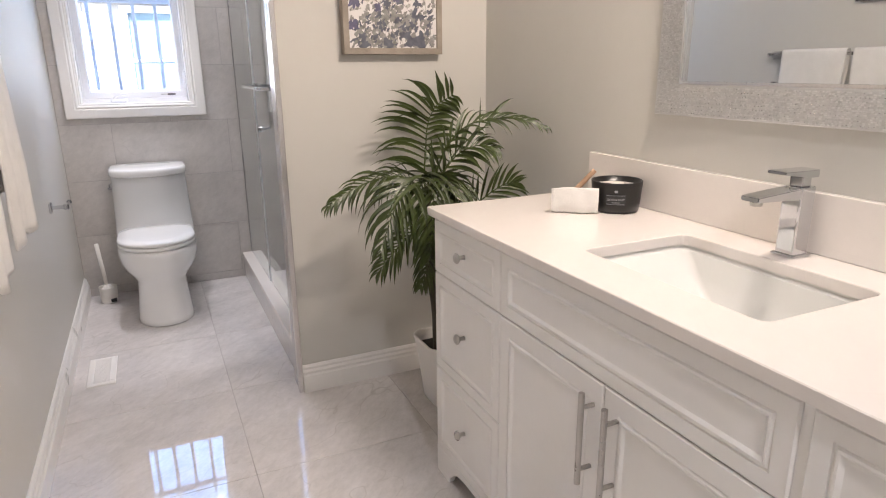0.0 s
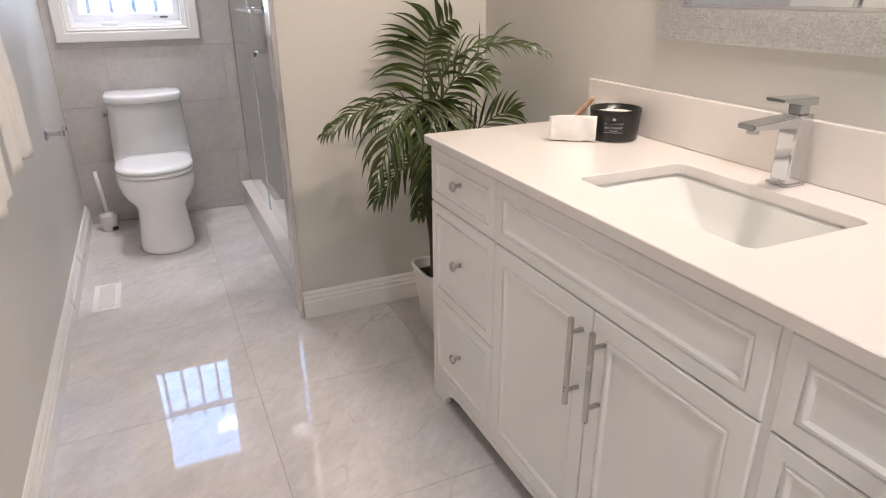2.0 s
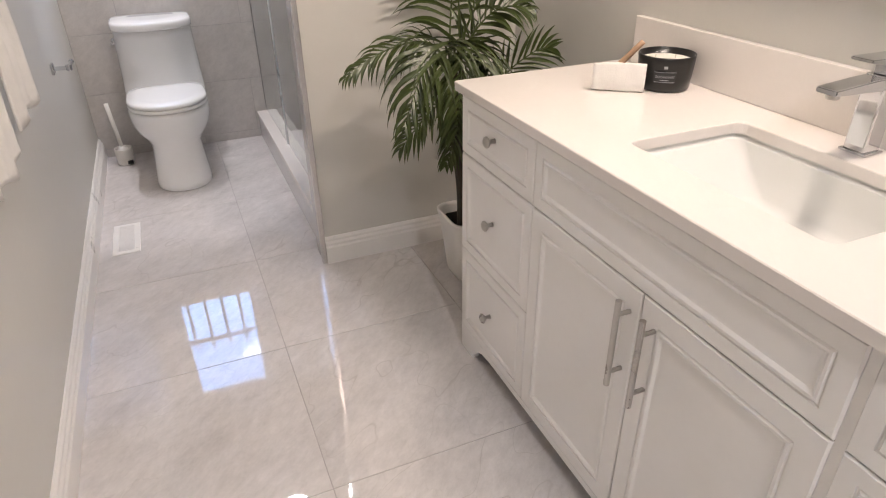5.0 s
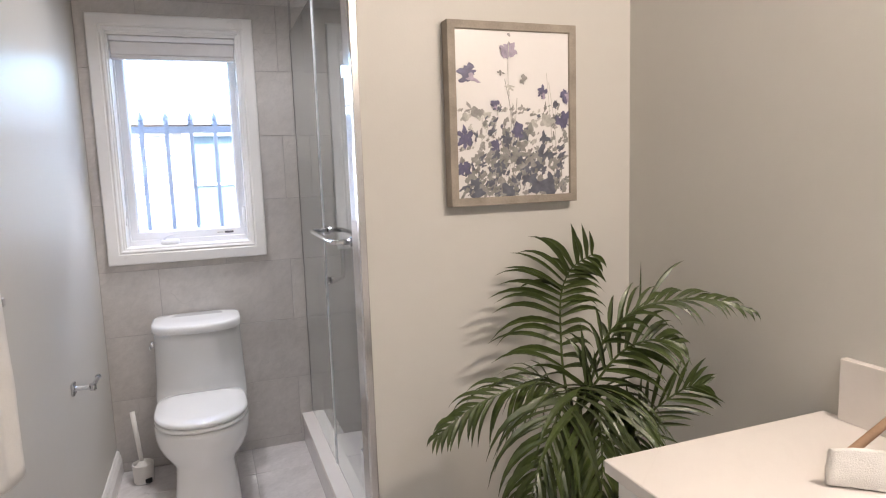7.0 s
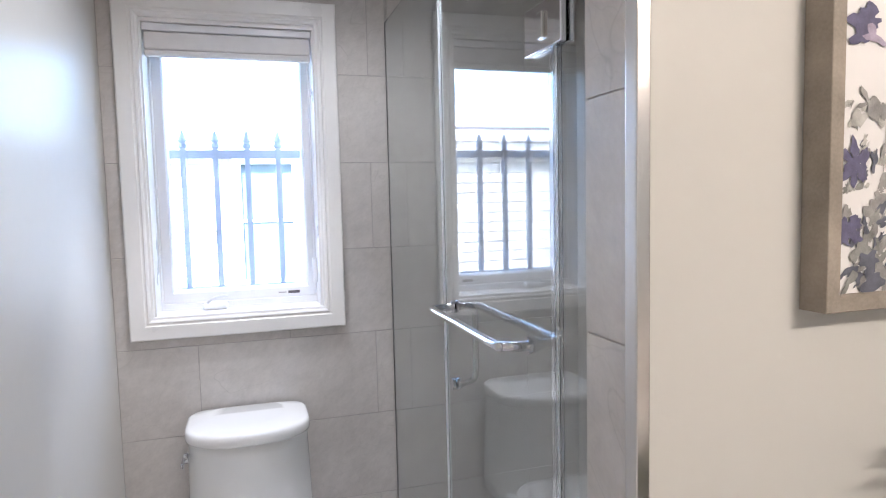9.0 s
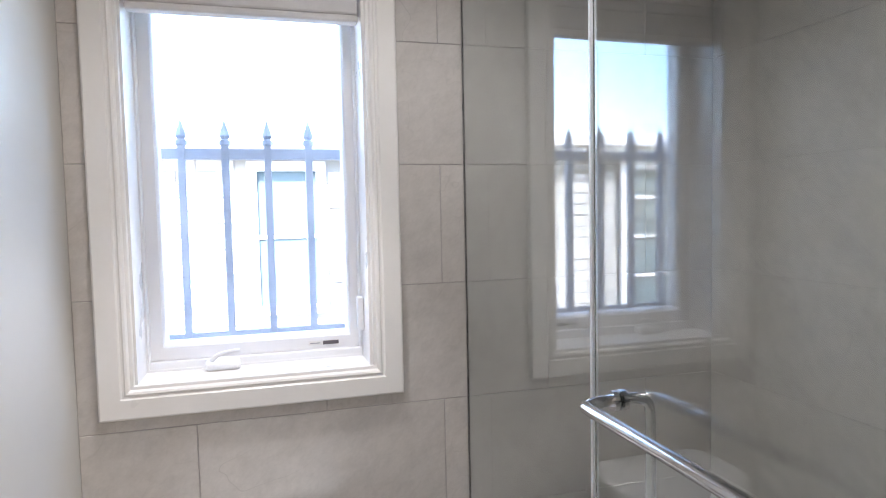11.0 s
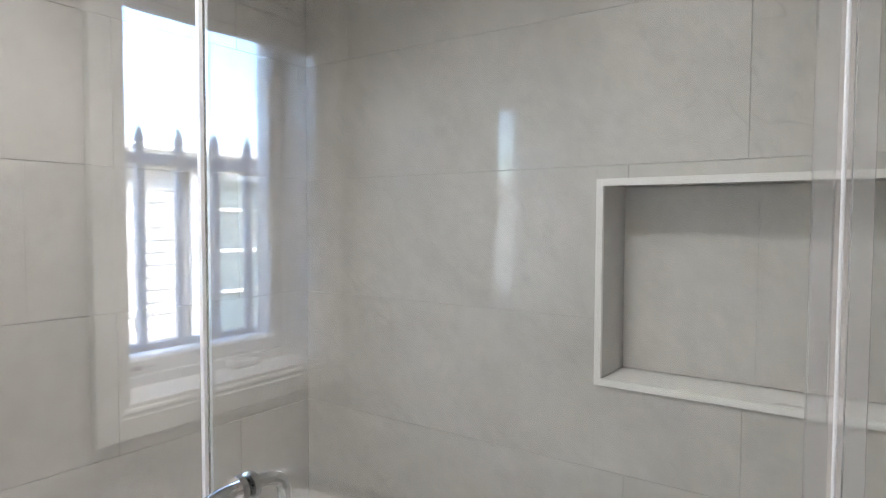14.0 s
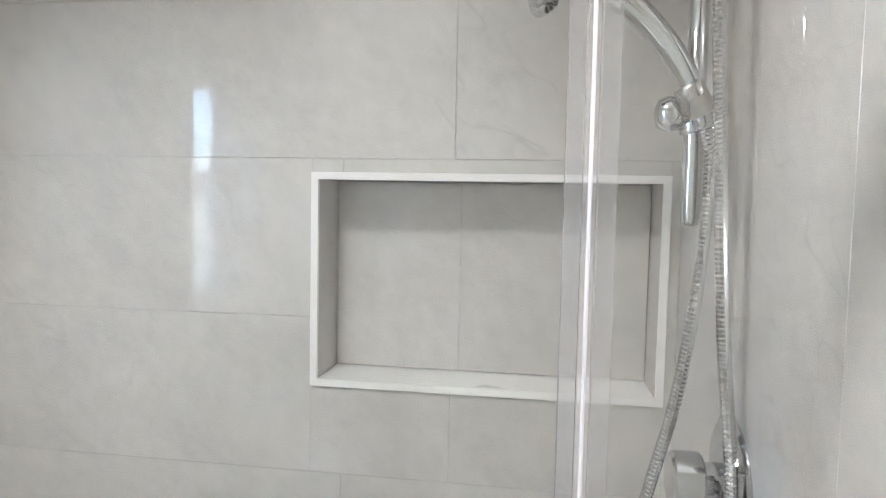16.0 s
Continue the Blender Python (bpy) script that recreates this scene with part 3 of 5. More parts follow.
# ---- vanity ----
VX, VY0, VY1, VT = 0.866, 0.240, 1.786, 0.836
vanity = thing("vanity_cabinet", (1.13, 1.01, 0), "white bathroom vanity with moulded doors and drawers", "vanity")
D1, D2, D3, ZB, ZT = 1.401, 1.009, 0.623, 0.085, 0.831
body = bmesh.new()
for lo, hi in (((VX + 0.020, VY0, 0.085), (X1 - 0.002, VY0 + 0.018, VT)), ((VX + 0.020, VY1 - 0.018, 0.085), (X1 - 0.002, VY1, VT)), ((VX + 0.020, VY0 + 0.018, 0.085), (VX + 0.038, VY1 - 0.018, VT)),
               ((X1 - 0.014, VY0 + 0.018, 0.085), (X1 - 0.002, VY1 - 0.018, VT)), ((VX + 0.038, VY0 + 0.018, 0.085), (X1 - 0.014, VY1 - 0.018, 0.103))):
    box(lo, hi, 0.0008, 1, bm=body)
part("body", body, M_CAB, vanity)
part("stile", box((VX + 0.006, D3 - 0.010, 0.086), (VX + 0.0205, D3 + 0.008, 0.831), 0.001, 1), M_CAB, vanity)
RAISED = [(0.0, -0.018), (0.0, -0.003), (0.003, 0.0), (0.042, 0.0), (0.0435, -0.003), (0.046, -0.003), (0.049, 0.001), (0.054, 0.001), (0.060, -0.004), (0.066, -0.0045)]
SMALL = [(0.0, -0.018), (0.0, -0.003), (0.003, 0.0), (0.030, 0.0), (0.0315, -0.003), (0.034, -0.003), (0.037, 0.001), (0.041, 0.001), (0.047, -0.004), (0.052, -0.0045)]


def front(name, y_left, y_right, z0, z1, profile, label=""):
    w, h = y_left - y_right - 0.003, z1 - z0 - 0.003
    return part(name, panel(w, h, profile), M_CAB, vanity, label, at=face("-x", VX, y_left - 0.0015, z0 + 0.0015))


def knob(y, z, parent):
    return part("knob", lathe([(0.007, 0.0), (0.006, -0.006), (0.0055, -0.013), (0.010, -0.017), (0.0145, -0.021), (0.0145, -0.025), (0.010, -0.029), (0.003, -0.031)], 20, (VX, y, z), "x"), M_STEEL, parent, "brushed nickel knob", smooth=True)


for a, b in ((VY1 - 0.001, D1), (D3 - 0.008, VY0 + 0.001)):
    for z0, z1, kz in ((0.671, ZT, 0.763), (0.371, 0.671, 0.532), (ZB, 0.371, 0.234)):
        d = front("drawer", a, b, z0, z1, SMALL)
        knob((a + b) / 2, kz, d)
front("false_front", D1, D3 + 0.006, 0.671, ZT, SMALL)
for a, b, hy in ((D1, D2, 1.036), (D2, D3 + 0.006, 0.968)):
    d = front("door", a, b, ZB, 0.671, RAISED)
    h = part("handle", tube([(VX - 0.030, hy, 0.448), (VX - 0.030, hy, 0.648)], 0.0062, 14), M_STEEL, d, "brushed nickel bar handle")
    for z in (0.480, 0.616):
        part("handle_post", tube([(VX - 0.026, hy, z), (VX + 0.001, hy, z)], 0.0048, 10), M_STEEL, h)
# shaped plinth with bracket feet
foot = [(0.0, 0.0), (0.085, 0.0), (0.092, 0.010), (0.094, 0.024), (0.106, 0.030), (0.118, 0.046), (0.145, 0.060), (0.19, 0.066)]
w = VY1 - VY0
outline = foot + [(w - u, v) for u, v in foot[::-1]] + [(w, 0.086), (0.0, 0.086)]
part("plinth", rings([[(u, v, d) for u, v in outline] for d in (-0.018, -0.001)]), M_CAB, vanity, at=face("-x", VX, VY1, 0))
for y in (VY1 - 0.018, VY0):
    part("side_skirt", box((VX + 0.018, y, 0.0), (X1 - 0.002, y + 0.018, 0.085), 0.001, 1), M_CAB, vanity)

# countertop with the sink cut-out
CX0, CX1, CY0, CY1, CT = 0.855, X1 - 0.001, 0.222, 1.812, 0.860
KX0, KX1, KY0, KY1 = 0.980, 1.276, 0.782, 1.243
counter = bmesh.new()


def round_rect(x0, y0, x1, y1, r, z, n=5):
    pts = []
    for cx, cy, a0 in ((x1 - r, y1 - r, 0), (x0 + r, y1 - r, 90), (x0 + r, y0 + r, 180), (x1 - r, y0 + r, 270)):
        for k in range(n):
            a = radians(a0 + 90 * k / (n - 1))
            pts.append(Vector((cx + r * math.cos(a), cy + r * math.sin(a), z)))
    return pts


o, i = [], []
for z, e in ((CT - 0.024, 0.001), (CT - 0.002, 0.0), (CT, 0.002)):
    o.append(round_rect(CX0 + e, CY0 + e, CX1 - e, CY1 - e, 0.004, z))
for z, e in ((CT, 0.0015), (CT - 0.002, 0.0), (CT - 0.024, 0.0)):
    i.append(round_rect(KX0 - e, KY0 - e, KX1 + e, KY1 + e, 0.022, z))
rings(o + i + o[:1], cap=(False, False), bm=counter)
bmesh.ops.remove_doubles(counter, verts=counter.verts, dist=1e-5)
worktop = tagged(part("countertop", counter, M_QUARTZ), "white quartz countertop with faint veining", "countertop")
splash = tagged(part("backsplash", box((X1 - 0.021, CY0, CT + 0.0005), (X1 - 0.001, 1.766, CT + 0.129), 0.002), M_QUARTZ), "low white quartz backsplash on the counter", "backsplash")

sink = thing("undermount_sink", (1.13, 1.01, 0.73), "white rectangular undermount china sink", "sink")
basin = [round_rect(KX0 - 0.008, KY0 - 0.008, KX1 + 0.008, KY1 + 0.008, 0.026, CT - 0.0245, 9)]
basin.append(round_rect(KX0 - 0.006, KY0 - 0.006, KX1 + 0.006, KY1 + 0.006, 0.026, CT - 0.030, 9))
basin.append(round_rect(KX0 + 0.001, KY0 + 0.003, KX1 - 0.001, KY1 - 0.003, 0.024, CT - 0.036, 9))
basin.append(round_rect(KX0 + 0.010, KY0 + 0.045, KX1 - 0.008, KY1 - 0.045, 0.026, CT - 0.085, 9))
basin.append(round_rect(KX0 + 0.022, KY0 + 0.086, KX1 - 0.016, KY1 - 0.086, 0.030, CT - 0.130, 9))
basin.append(round_rect(KX0 + 0.040, KY0 + 0.108, KX1 - 0.034, KY1 - 0.108, 0.03, CT - 0.142, 9))
basin.append(round_rect(KX0 + 0.115, KY0 + 0.20, KX1 - 0.115, KY1 - 0.20, 0.02, CT - 0.150, 9))
part("rim", rings(basin[:3], cap=(False, False)), M_SINK, sink)
part("basin", rings(basin[2:], cap=(False, True)), M_SINK, sink, smooth=True)
part("drain", lathe([(0.030, 0.0), (0.030, 0.003), (0.022, 0.004), (0.020, 0.001)], 24, (1.128, 1.012, CT - 0.1495)), M_CHROME, sink, "chrome drain")

faucet = thing("faucet", (1.342, 1.018, CT), "polished chrome single-lever sink faucet", "faucet")
FX, FY = 1.342, 1.016
part("base_plate", box((FX - 0.027, FY - 0.027, CT + 0.0005), (FX + 0.027, FY + 0.027, CT + 0.006), 0.002), M_CHROME, faucet)
part("column", rings([round_rect(FX - 0.022, FY - 0.022, FX + 0.022, FY + 0.022, 0.005, CT + 0.006), round_rect(FX - 0.022, FY - 0.022, FX + 0.022, FY + 0.022, 0.005, CT + 0.12), round_rect(FX - 0.022, FY - 0.022, FX + 0.022, FY + 0.022, 0.005, CT + 0.146)]), M_CHROME, faucet)
spout = rings([[(FX + 0.022, FY - 0.021, CT + 0.118), (FX + 0.022, FY + 0.021, CT + 0.118), (FX + 0.022, FY + 0.021, CT + 0.147), (FX + 0.022, FY - 0.021, CT + 0.147)],
               [(FX - 0.06, FY - 0.021, CT + 0.124), (FX - 0.06, FY + 0.021, CT + 0.124), (FX - 0.06, FY + 0.021, CT + 0.143), (FX - 0.06, FY - 0.021, CT + 0.143)],
               [(FX - 0.142, FY - 0.021, CT + 0.127), (FX - 0.142, FY + 0.021, CT + 0.127), (FX - 0.142, FY + 0.021, CT + 0.137), (FX - 0.142, FY - 0.021, CT + 0.137)]])
bmesh.ops.bevel(spout, geom=spout.edges[:], offset=0.002, segments=2, affect="EDGES")
sp = part("spout", spout, M_CHROME, faucet)
part("aerator", lathe([(0.011, 0.0), (0.012, 0.004), (0.012, 0.010)], 18, (FX - 0.122, FY, CT + 0.117)), M_STEEL, sp)
part("neck", box((FX - 0.014, FY - 0.014, CT + 0.146), (FX + 0.014, FY + 0.014, CT + 0.167), 0.002), M_CHROME, faucet)
lever = rings([[(FX + 0.026, FY - 0.021, CT + 0.165), (FX + 0.026, FY + 0.021, CT + 0.165), (FX + 0.026, FY + 0.021, CT + 0.181), (FX + 0.026, FY - 0.021, CT + 0.181)],
               [(FX - 0.01, FY - 0.021, CT + 0.166), (FX - 0.01, FY + 0.021, CT + 0.166), (FX - 0.01, FY + 0.021, CT + 0.181), (FX - 0.01, FY - 0.021, CT + 0.181)],
               [(FX - 0.075, FY - 0.021, CT + 0.176), (FX - 0.075, FY + 0.021, CT + 0.176), (FX - 0.075, FY + 0.021, CT + 0.182), (FX - 0.075, FY - 0.021, CT + 0.182)]])
bmesh.ops.bevel(lever, geom=lever.edges[:], offset=0.0015, segments=2, affect="EDGES")
part("lever", lever, M_CHROME, faucet)

# ---- candle, folded cloth and wooden stick on the counter ----
candle = thing("candle", (1.305, 1.545, CT), "large black glass jar candle with cream wax", "candle")
cx, cy = 1.304, 1.528
part("jar", lathe([(0.056, 0.0005), (0.062, 0.004), (0.065, 0.030), (0.068, 0.070), (0.069, 0.083), (0.0675, 0.085), (0.065, 0.083), (0.064, 0.066)], 48, (cx, cy, CT)), M_BLACK, candle, smooth=True)
part("wax", lathe([(0.0638, 0.064), (0.0635, 0.069), (0.03, 0.0685), (0.002, 0.0685)], 48, (cx, cy, CT)), M_WAX, candle)
for a in (0.0, 2.1, 4.2):
    part("wick", tube([(cx + 0.028 * math.cos(a), cy + 0.028 * math.sin(a), CT + 0.068), (cx + 0.027 * math.cos(a), cy + 0.029 * math.sin(a), CT + 0.078)], 0.0012, 6), M_WAX, candle)
# label towards the room
lab = Vector((0.15 - cx, 0.17 - cy, 0)).normalized()
side = Vector((-lab.y, lab.x, 0))


def on_jar(u, z, out=0.0):
    a = u / 0.067
    d = lab * math.cos(a) - side * math.sin(a)
    r = 0.0640 + (z - CT - 0.02) * 0.075 + out
    return Vector((cx, cy, 0)) + d * r + Vector((0, 0, z))


def patch(u0, u1, z0, z1, out, n=6):
    loops = []
    for o in (out - 0.003, out):
        row = [on_jar(u0 + (u1 - u0) * k / n, z0, o) for k in range(n + 1)] + [on_jar(u1 - (u1 - u0) * k / n, z1, o) for k in range(n + 1)]
        loops.append(row)
    return rings(loops)


tag = part("label", patch(-0.026, 0.026, CT + 0.026, CT + 0.054, 0.0022), M_JARTAG, candle, "dark printed label")
part("label_line", patch(-0.024, 0.024, CT + 0.0275, CT + 0.0285, 0.0030), M_GREYTAG, tag)
part("label_line", patch(-0.024, 0.024, CT + 0.0515, CT + 0.0525, 0.0030), M_GREYTAG, tag)
part("label_line", patch(-0.010, 0.010, CT + 0.032, CT + 0.0335, 0.0030), M_GREYTAG, tag)
part("mark", patch(-0.004, 0.004, CT + 0.060, CT + 0.066, 0.0022), M_GREYTAG, candle)
word = bpy.data.curves.new("word", "FONT")
word.body, word.size, word.align_x, word.align_y, word.extrude = "TEAKWOOD", 0.0078, "CENTER", "CENTER", 0.0002
word_ob = bpy.data.objects.new("word", word)
word_mesh = bpy.data.meshes.new_from_object(word_ob)
bpy.data.objects.remove(word_ob)
letters = bmesh.new()
letters.from_mesh(word_mesh)
for v in letters.verts:
    v.co = on_jar(v.co.x, CT + 0.0405 + v.co.y, 0.0032 + v.co.z)
part("lettering", letters, M_GREYTAG, tag, "white lettering TEAKWOOD")

cloth = bmesh.new()
loops = []
nn = 14
for s in range(nn + 1):
    u = s / nn
    row = []
    for k in range(24):
        a = 2 * math.pi * k / 24
        lean = 0.5 * (1 + math.sin(a))
        ex = 0.013 * abs(math.cos(a)) ** 0.5 * (1 if math.cos(a) > 0 else -1)
        hgt = 0.070 * lean ** 0.8
        wob = 0.0025 * noise.noise(Vector((u * 5, k * 0.4, 1.3)))
        row.append((ex * (1.1 - 0.5 * lean) + wob - 0.018 * lean, (u - 0.5) * 0.125, hgt * (0.93 + 0.07 * math.cos((u - 0.4) * 2)) + wob))
    loops.append(row)
rings(loops, bm=cloth)
towel_small = tagged(part("folded_facecloth", cloth, M_TOWEL, at=pose(1.178, 1.545, CT + 0.001, 0, 8, 52), smooth=True), "folded cream facecloth standing against a candle", "facecloth")
stick = tagged(part("wooden_brush_handle", tube(spline([(1.178, 1.612, CT + 0.010), (1.212, 1.588, CT + 0.055), (1.252, 1.560, CT + 0.110)]), 0.0085, 12, taper=0.8), M_WOODSTICK, smooth=True), "light wooden brush handle leaning on the candle", "brush")

# ---- mirror ----
MY1, MY0, MZ0, MZ1 = 1.497, 0.535, 1.121, 1.860
mirror = thing("mirror", (X1, 1.016, 1.121), "wall mirror in a silver mosaic frame", "mirror")
mw, mh = MY1 - MY0, MZ1 - MZ0
mframe = part("frame", frame_ring(mw, mh, [(0.0, 0.001), (0.0, 0.020), (0.003, 0.023), (0.075, 0.020), (0.079, 0.017), (0.079, 0.001)]), M_MOSAIC, mirror, "silver mosaic glass frame", at=face("-x", X1, MY1, MZ0))
part("inner_bead", frame_ring(mw - 0.156, mh - 0.156, [(0.0, 0.016), (0.0, 0.020), (0.007, 0.020), (0.007, 0.009)]), M_ALU, mframe, at=face("-x", X1, MY1 - 0.078, MZ0 + 0.078))
part("inner_line", frame_ring(mw - 0.142, mh - 0.142, [(0.0, 0.011), (0.0, 0.0135), (0.0045, 0.0135), (0.0045, 0.0105)]), M_RUBBER, mframe, at=face("-x", X1, MY1 - 0.071, MZ0 + 0.071))
part("mirror_glass", box((X1 - 0.010, MY0 + 0.075, MZ0 + 0.075), (X1 - 0.006, MY1 - 0.075, MZ1 - 0.075)), M_MIRROR, mirror)
# mosaic chips: short staggered slivers over the lower and left members
chips = bmesh.new()
rng = random.Random(5)


def chip(y, z, wy, hz, d):
    v = [(X1 - d[0], y, z), (X1 - d[1], y - wy, z), (X1 - d[2], y - wy, z + hz), (X1 - d[3], y, z + hz)]
    chips.faces.new([chips.verts.new(p) for p in v])


z = MZ0 + 0.004
while z < MZ0 + 0.072:
    y = MY1 - 0.004 - rng.random() * 0.008
    while y > 0.70:
        wy = rng.uniform(0.004, 0.008)
        b = 0.0245 - (z - MZ0) * 0.04
        chip(y, z, wy - 0.0008, 0.0031, [b + rng.uniform(-0.0009, 0.0013) for _ in range(4)])
        y -= wy
    z += 0.0038
z = MZ0 + 0.074
while z < 1.56:
    y = MY1 - 0.004 - rng.random() * 0.006
    while y > MY1 - 0.072:
        wy = rng.uniform(0.004, 0.008)
        b = 0.0245 - (MY1 - y) * 0.04
        chip(y, z, min(wy - 0.0008, y - MY1 + 0.076), 0.0031, [b + rng.uniform(-0.0009, 0.0013) for _ in range(4)])
        y -= wy
    z += 0.0038
beads = bmesh.new()


def bead(y, z, d, r):
    rows_ = [[beads.verts.new((X1 - d - r * up, y + r * sc * math.cos(a), z + r * sc * math.sin(a))) for a in [math.pi * k / 3 for k in range(6)]] for sc, up in ((1.0, 0.0), (0.72, 0.55))]
    for k in range(6):
        beads.faces.new((rows_[0][k], rows_[0][(k + 1) % 6], rows_[1][(k + 1) % 6], rows_[1][k]))
    beads.faces.new(rows_[1])


for k in range(8):
    for j in range(95):
        y, z = MY1 - 0.008 - j * 0.0088 - (0.0044 if k % 2 else 0) + rng.uniform(-0.0012, 0.0012), MZ0 + 0.008 + k * 0.0088
        if rng.random() < 0.75:
            bead(y, z, 0.0236 - (z - MZ0) * 0.04, rng.uniform(0.0010, 0.0018))
for k in range(42):
    for j in range(8):
        y, z = MY1 - 0.008 - j * 0.0088 - (0.0044 if k % 2 else 0), MZ0 + 0.080 + k * 0.0088
        if rng.random() < 0.75 and y > MY1 - 0.072:
            bead(y, z, 0.0236 - (MY1 - y) * 0.04, rng.uniform(0.0010, 0.0018))
tagged(part("glass_bead", beads, M_CHROME, mframe, smooth=True), kind="stuff")
tagged(part("mosaic_chip", chips, M_MOSAIC, mframe), kind="stuff")

# ---- picture ----
picture = thing("framed_picture", (1.01, YP, 1.294), "watercolour print of violet flowers in grey wooden frame", "picture")
PX0, PX1, PZ0, PZ1 = 0.818, 1.200, 1.294, 1.776
pw, ph = PX1 - PX0, PZ1 - PZ0
part("frame", frame_ring(pw, ph, [(0.0, 0.001), (0.0, 0.040), (0.001, 0.041), (0.020, 0.041), (0.022, 0.038), (0.022, 0.001)]), M_FRAMEWOOD, picture, at=face("-y", PX0, YP, PZ0))
print_sheet = part("print", box((PX0 + 0.014, YP - 0.034, PZ0 + 0.014), (PX1 - 0.014, YP - 0.028, PZ1 - 0.014)), M_PAPER, picture, "white watercolour paper")
FY_ = YP - 0.0345
rng = random.Random(11)
paints = [material("paint_" + n, c, 0.35, vary=0.45, scale=45) for n, c in (("violet", (0.125, 0.118, 0.20)), ("slate", (0.12, 0.125, 0.16)), ("grey", (0.30, 0.29, 0.28)), ("pale", (0.47, 0.46, 0.43)), ("sage", (0.25, 0.25, 0.235)), ("mauve", (0.36, 0.31, 0.40)))]
blots = {k: bmesh.new() for k in range(6)}
layer = [0]


def blot(k, u, v, r, squash=1.0, turn=0.0, jag=0.35, n=15):
    """One brush mark at u, v of the print, r across."""
    layer[0] += 1
    d = FY_ - 0.0000035 * layer[0]
    s = rng.random() * 99
    pts = []
    for q in range(n):
        a = 2 * math.pi * q / n
        rr = r * (1 + jag * 1.7 * noise.noise(Vector((math.cos(a) * 1.6 + s, math.sin(a) * 1.6, s))))
        px, pz = rr * math.cos(a), rr * math.sin(a) * squash
        pts.append((PX0 + u * pw + px * math.cos(turn) - pz * math.sin(turn), d, PZ0 + v * ph + px * math.sin(turn) + pz * math.cos(turn)))
    bm = blots[k]
    bm.faces.new([bm.verts.new(p) for p in pts])


def stroke(k, u0, v0, u1, v1, wd):
    layer[0] += 1
    d = FY_ - 0.0000035 * layer[0]
    bend = rng.uniform(-0.02, 0.02)
    left, right = [], []
    for q in range(7):
        t = q / 6
        u = u0 + (u1 - u0) * t + bend * math.sin(math.pi * t)
        v = v0 + (v1 - v0) * t
        ww = wd * rng.uniform(0.6, 1.3)
        left.append((PX0 + u * pw - ww, d, PZ0 + v * ph))
        right.append((PX0 + u * pw + ww, d, PZ0 + v * ph))
    bm = blots[k]
    lv, rv = [bm.verts.new(p) for p in left], [bm.verts.new(p) for p in right]
    for q in range(6):
        bm.faces.new((lv[q], rv[q], rv[q + 1], lv[q + 1]))


# stems, then leaves that thicken towards the foot, then flower heads
for _ in range(15):
    u0 = rng.uniform(0.14, 0.88)
    top = rng.uniform(0.35, 0.74)
    stroke(rng.choice((3, 3, 4)), u0, 0.08, u0 + rng.uniform(-0.12, 0.12), top, 0.0009)
for _ in range(330):
    v = 0.06 + 0.50 * rng.random() ** 1.5
    u = rng.uniform(0.08, 0.92)
    low = v < 0.3
    blot(rng.choice((2, 1, 4, 1, 4, 2) if low else (2, 3, 4, 2, 1)), u, v, rng.uniform(0.005, 0.013) * (1.15 if low else 0.85), rng.uniform(0.35, 0.8), rng.uniform(0.2, 1.6), 0.75, 14)
for u, v, r, k in ((0.57, 0.69, 13, 2), (0.47, 0.65, 13, 3), (0.40, 0.73, 7, 2), (0.17, 0.53, 16, 2), (0.24, 0.51, 11, 2), (0.75, 0.47, 16, 3), (0.66, 0.45, 10, 3), (0.52, 0.27, 24, 4), (0.39, 0.23, 20, 4), (0.60, 0.22, 17, 2), (0.19, 0.13, 13, 1), (0.30, 0.16, 12, 4), (0.875, 0.31, 12, 1), (0.84, 0.22, 13, 2), (0.92, 0.13, 12, 4), (0.60, 0.41, 12, 1), (0.44, 0.40, 12, 4)):
    blot(k, u, v, r * 0.001, rng.uniform(0.6, 0.9), rng.uniform(-1, 1), 0.85, 24)
# the darker heart of the bunch
for _ in range(46):
    u, v = rng.gauss(0.52, 0.13), rng.uniform(0.12, 0.42)
    blot(rng.choice((1, 2, 4, 1)), u, v, rng.uniform(0.008, 0.017), rng.uniform(0.4, 0.9), rng.uniform(0.6, 2.4), 0.8, 18)
for u, v, r in ((0.70, 0.10, 30), (0.60, 0.14, 20), (0.45, 0.07, 24), (0.20, 0.075, 17), (0.78, 0.07, 22)):
    blot(1, u, v, r * 0.001, 0.75, rng.uniform(-0.4, 0.4), 0.6, 24)
for u, v, r in ((0.15, 0.715, 25), (0.73, 0.62, 16), (0.92, 0.61, 18), (0.90, 0.465, 20), (0.13, 0.375, 23), (0.10, 0.20, 21), (0.35, 0.33, 16), (0.52, 0.415, 19), (0.46, 0.85, 18), (0.35, 0.555, 14)):
    for q_ in range(5):
        a = q_ * 1.26 + rng.random()
        blot(5 if v > 0.8 or (q_ == 4 and v > 0.5) else 0, u + 0.0005 * r / pw * math.cos(a), v + 0.0005 * r / ph * math.sin(a), r * 0.001 * rng.uniform(0.45, 0.72), rng.uniform(0.6, 1), a, 0.7, 18)
stroke(3, 0.46, 0.60, 0.465, 0.90, 0.001)
blot(2, 0.465, 0.935, 0.0045)
for k, bm in blots.items():
    tagged(part("brushwork", bm, paints[k], print_sheet), kind="stuff")

# ---- toilet ----
toilet = thing("toilet", (0.124, 3.8, 0), "white one-piece toilet with closed lid", "toilet")
TX = 0.124


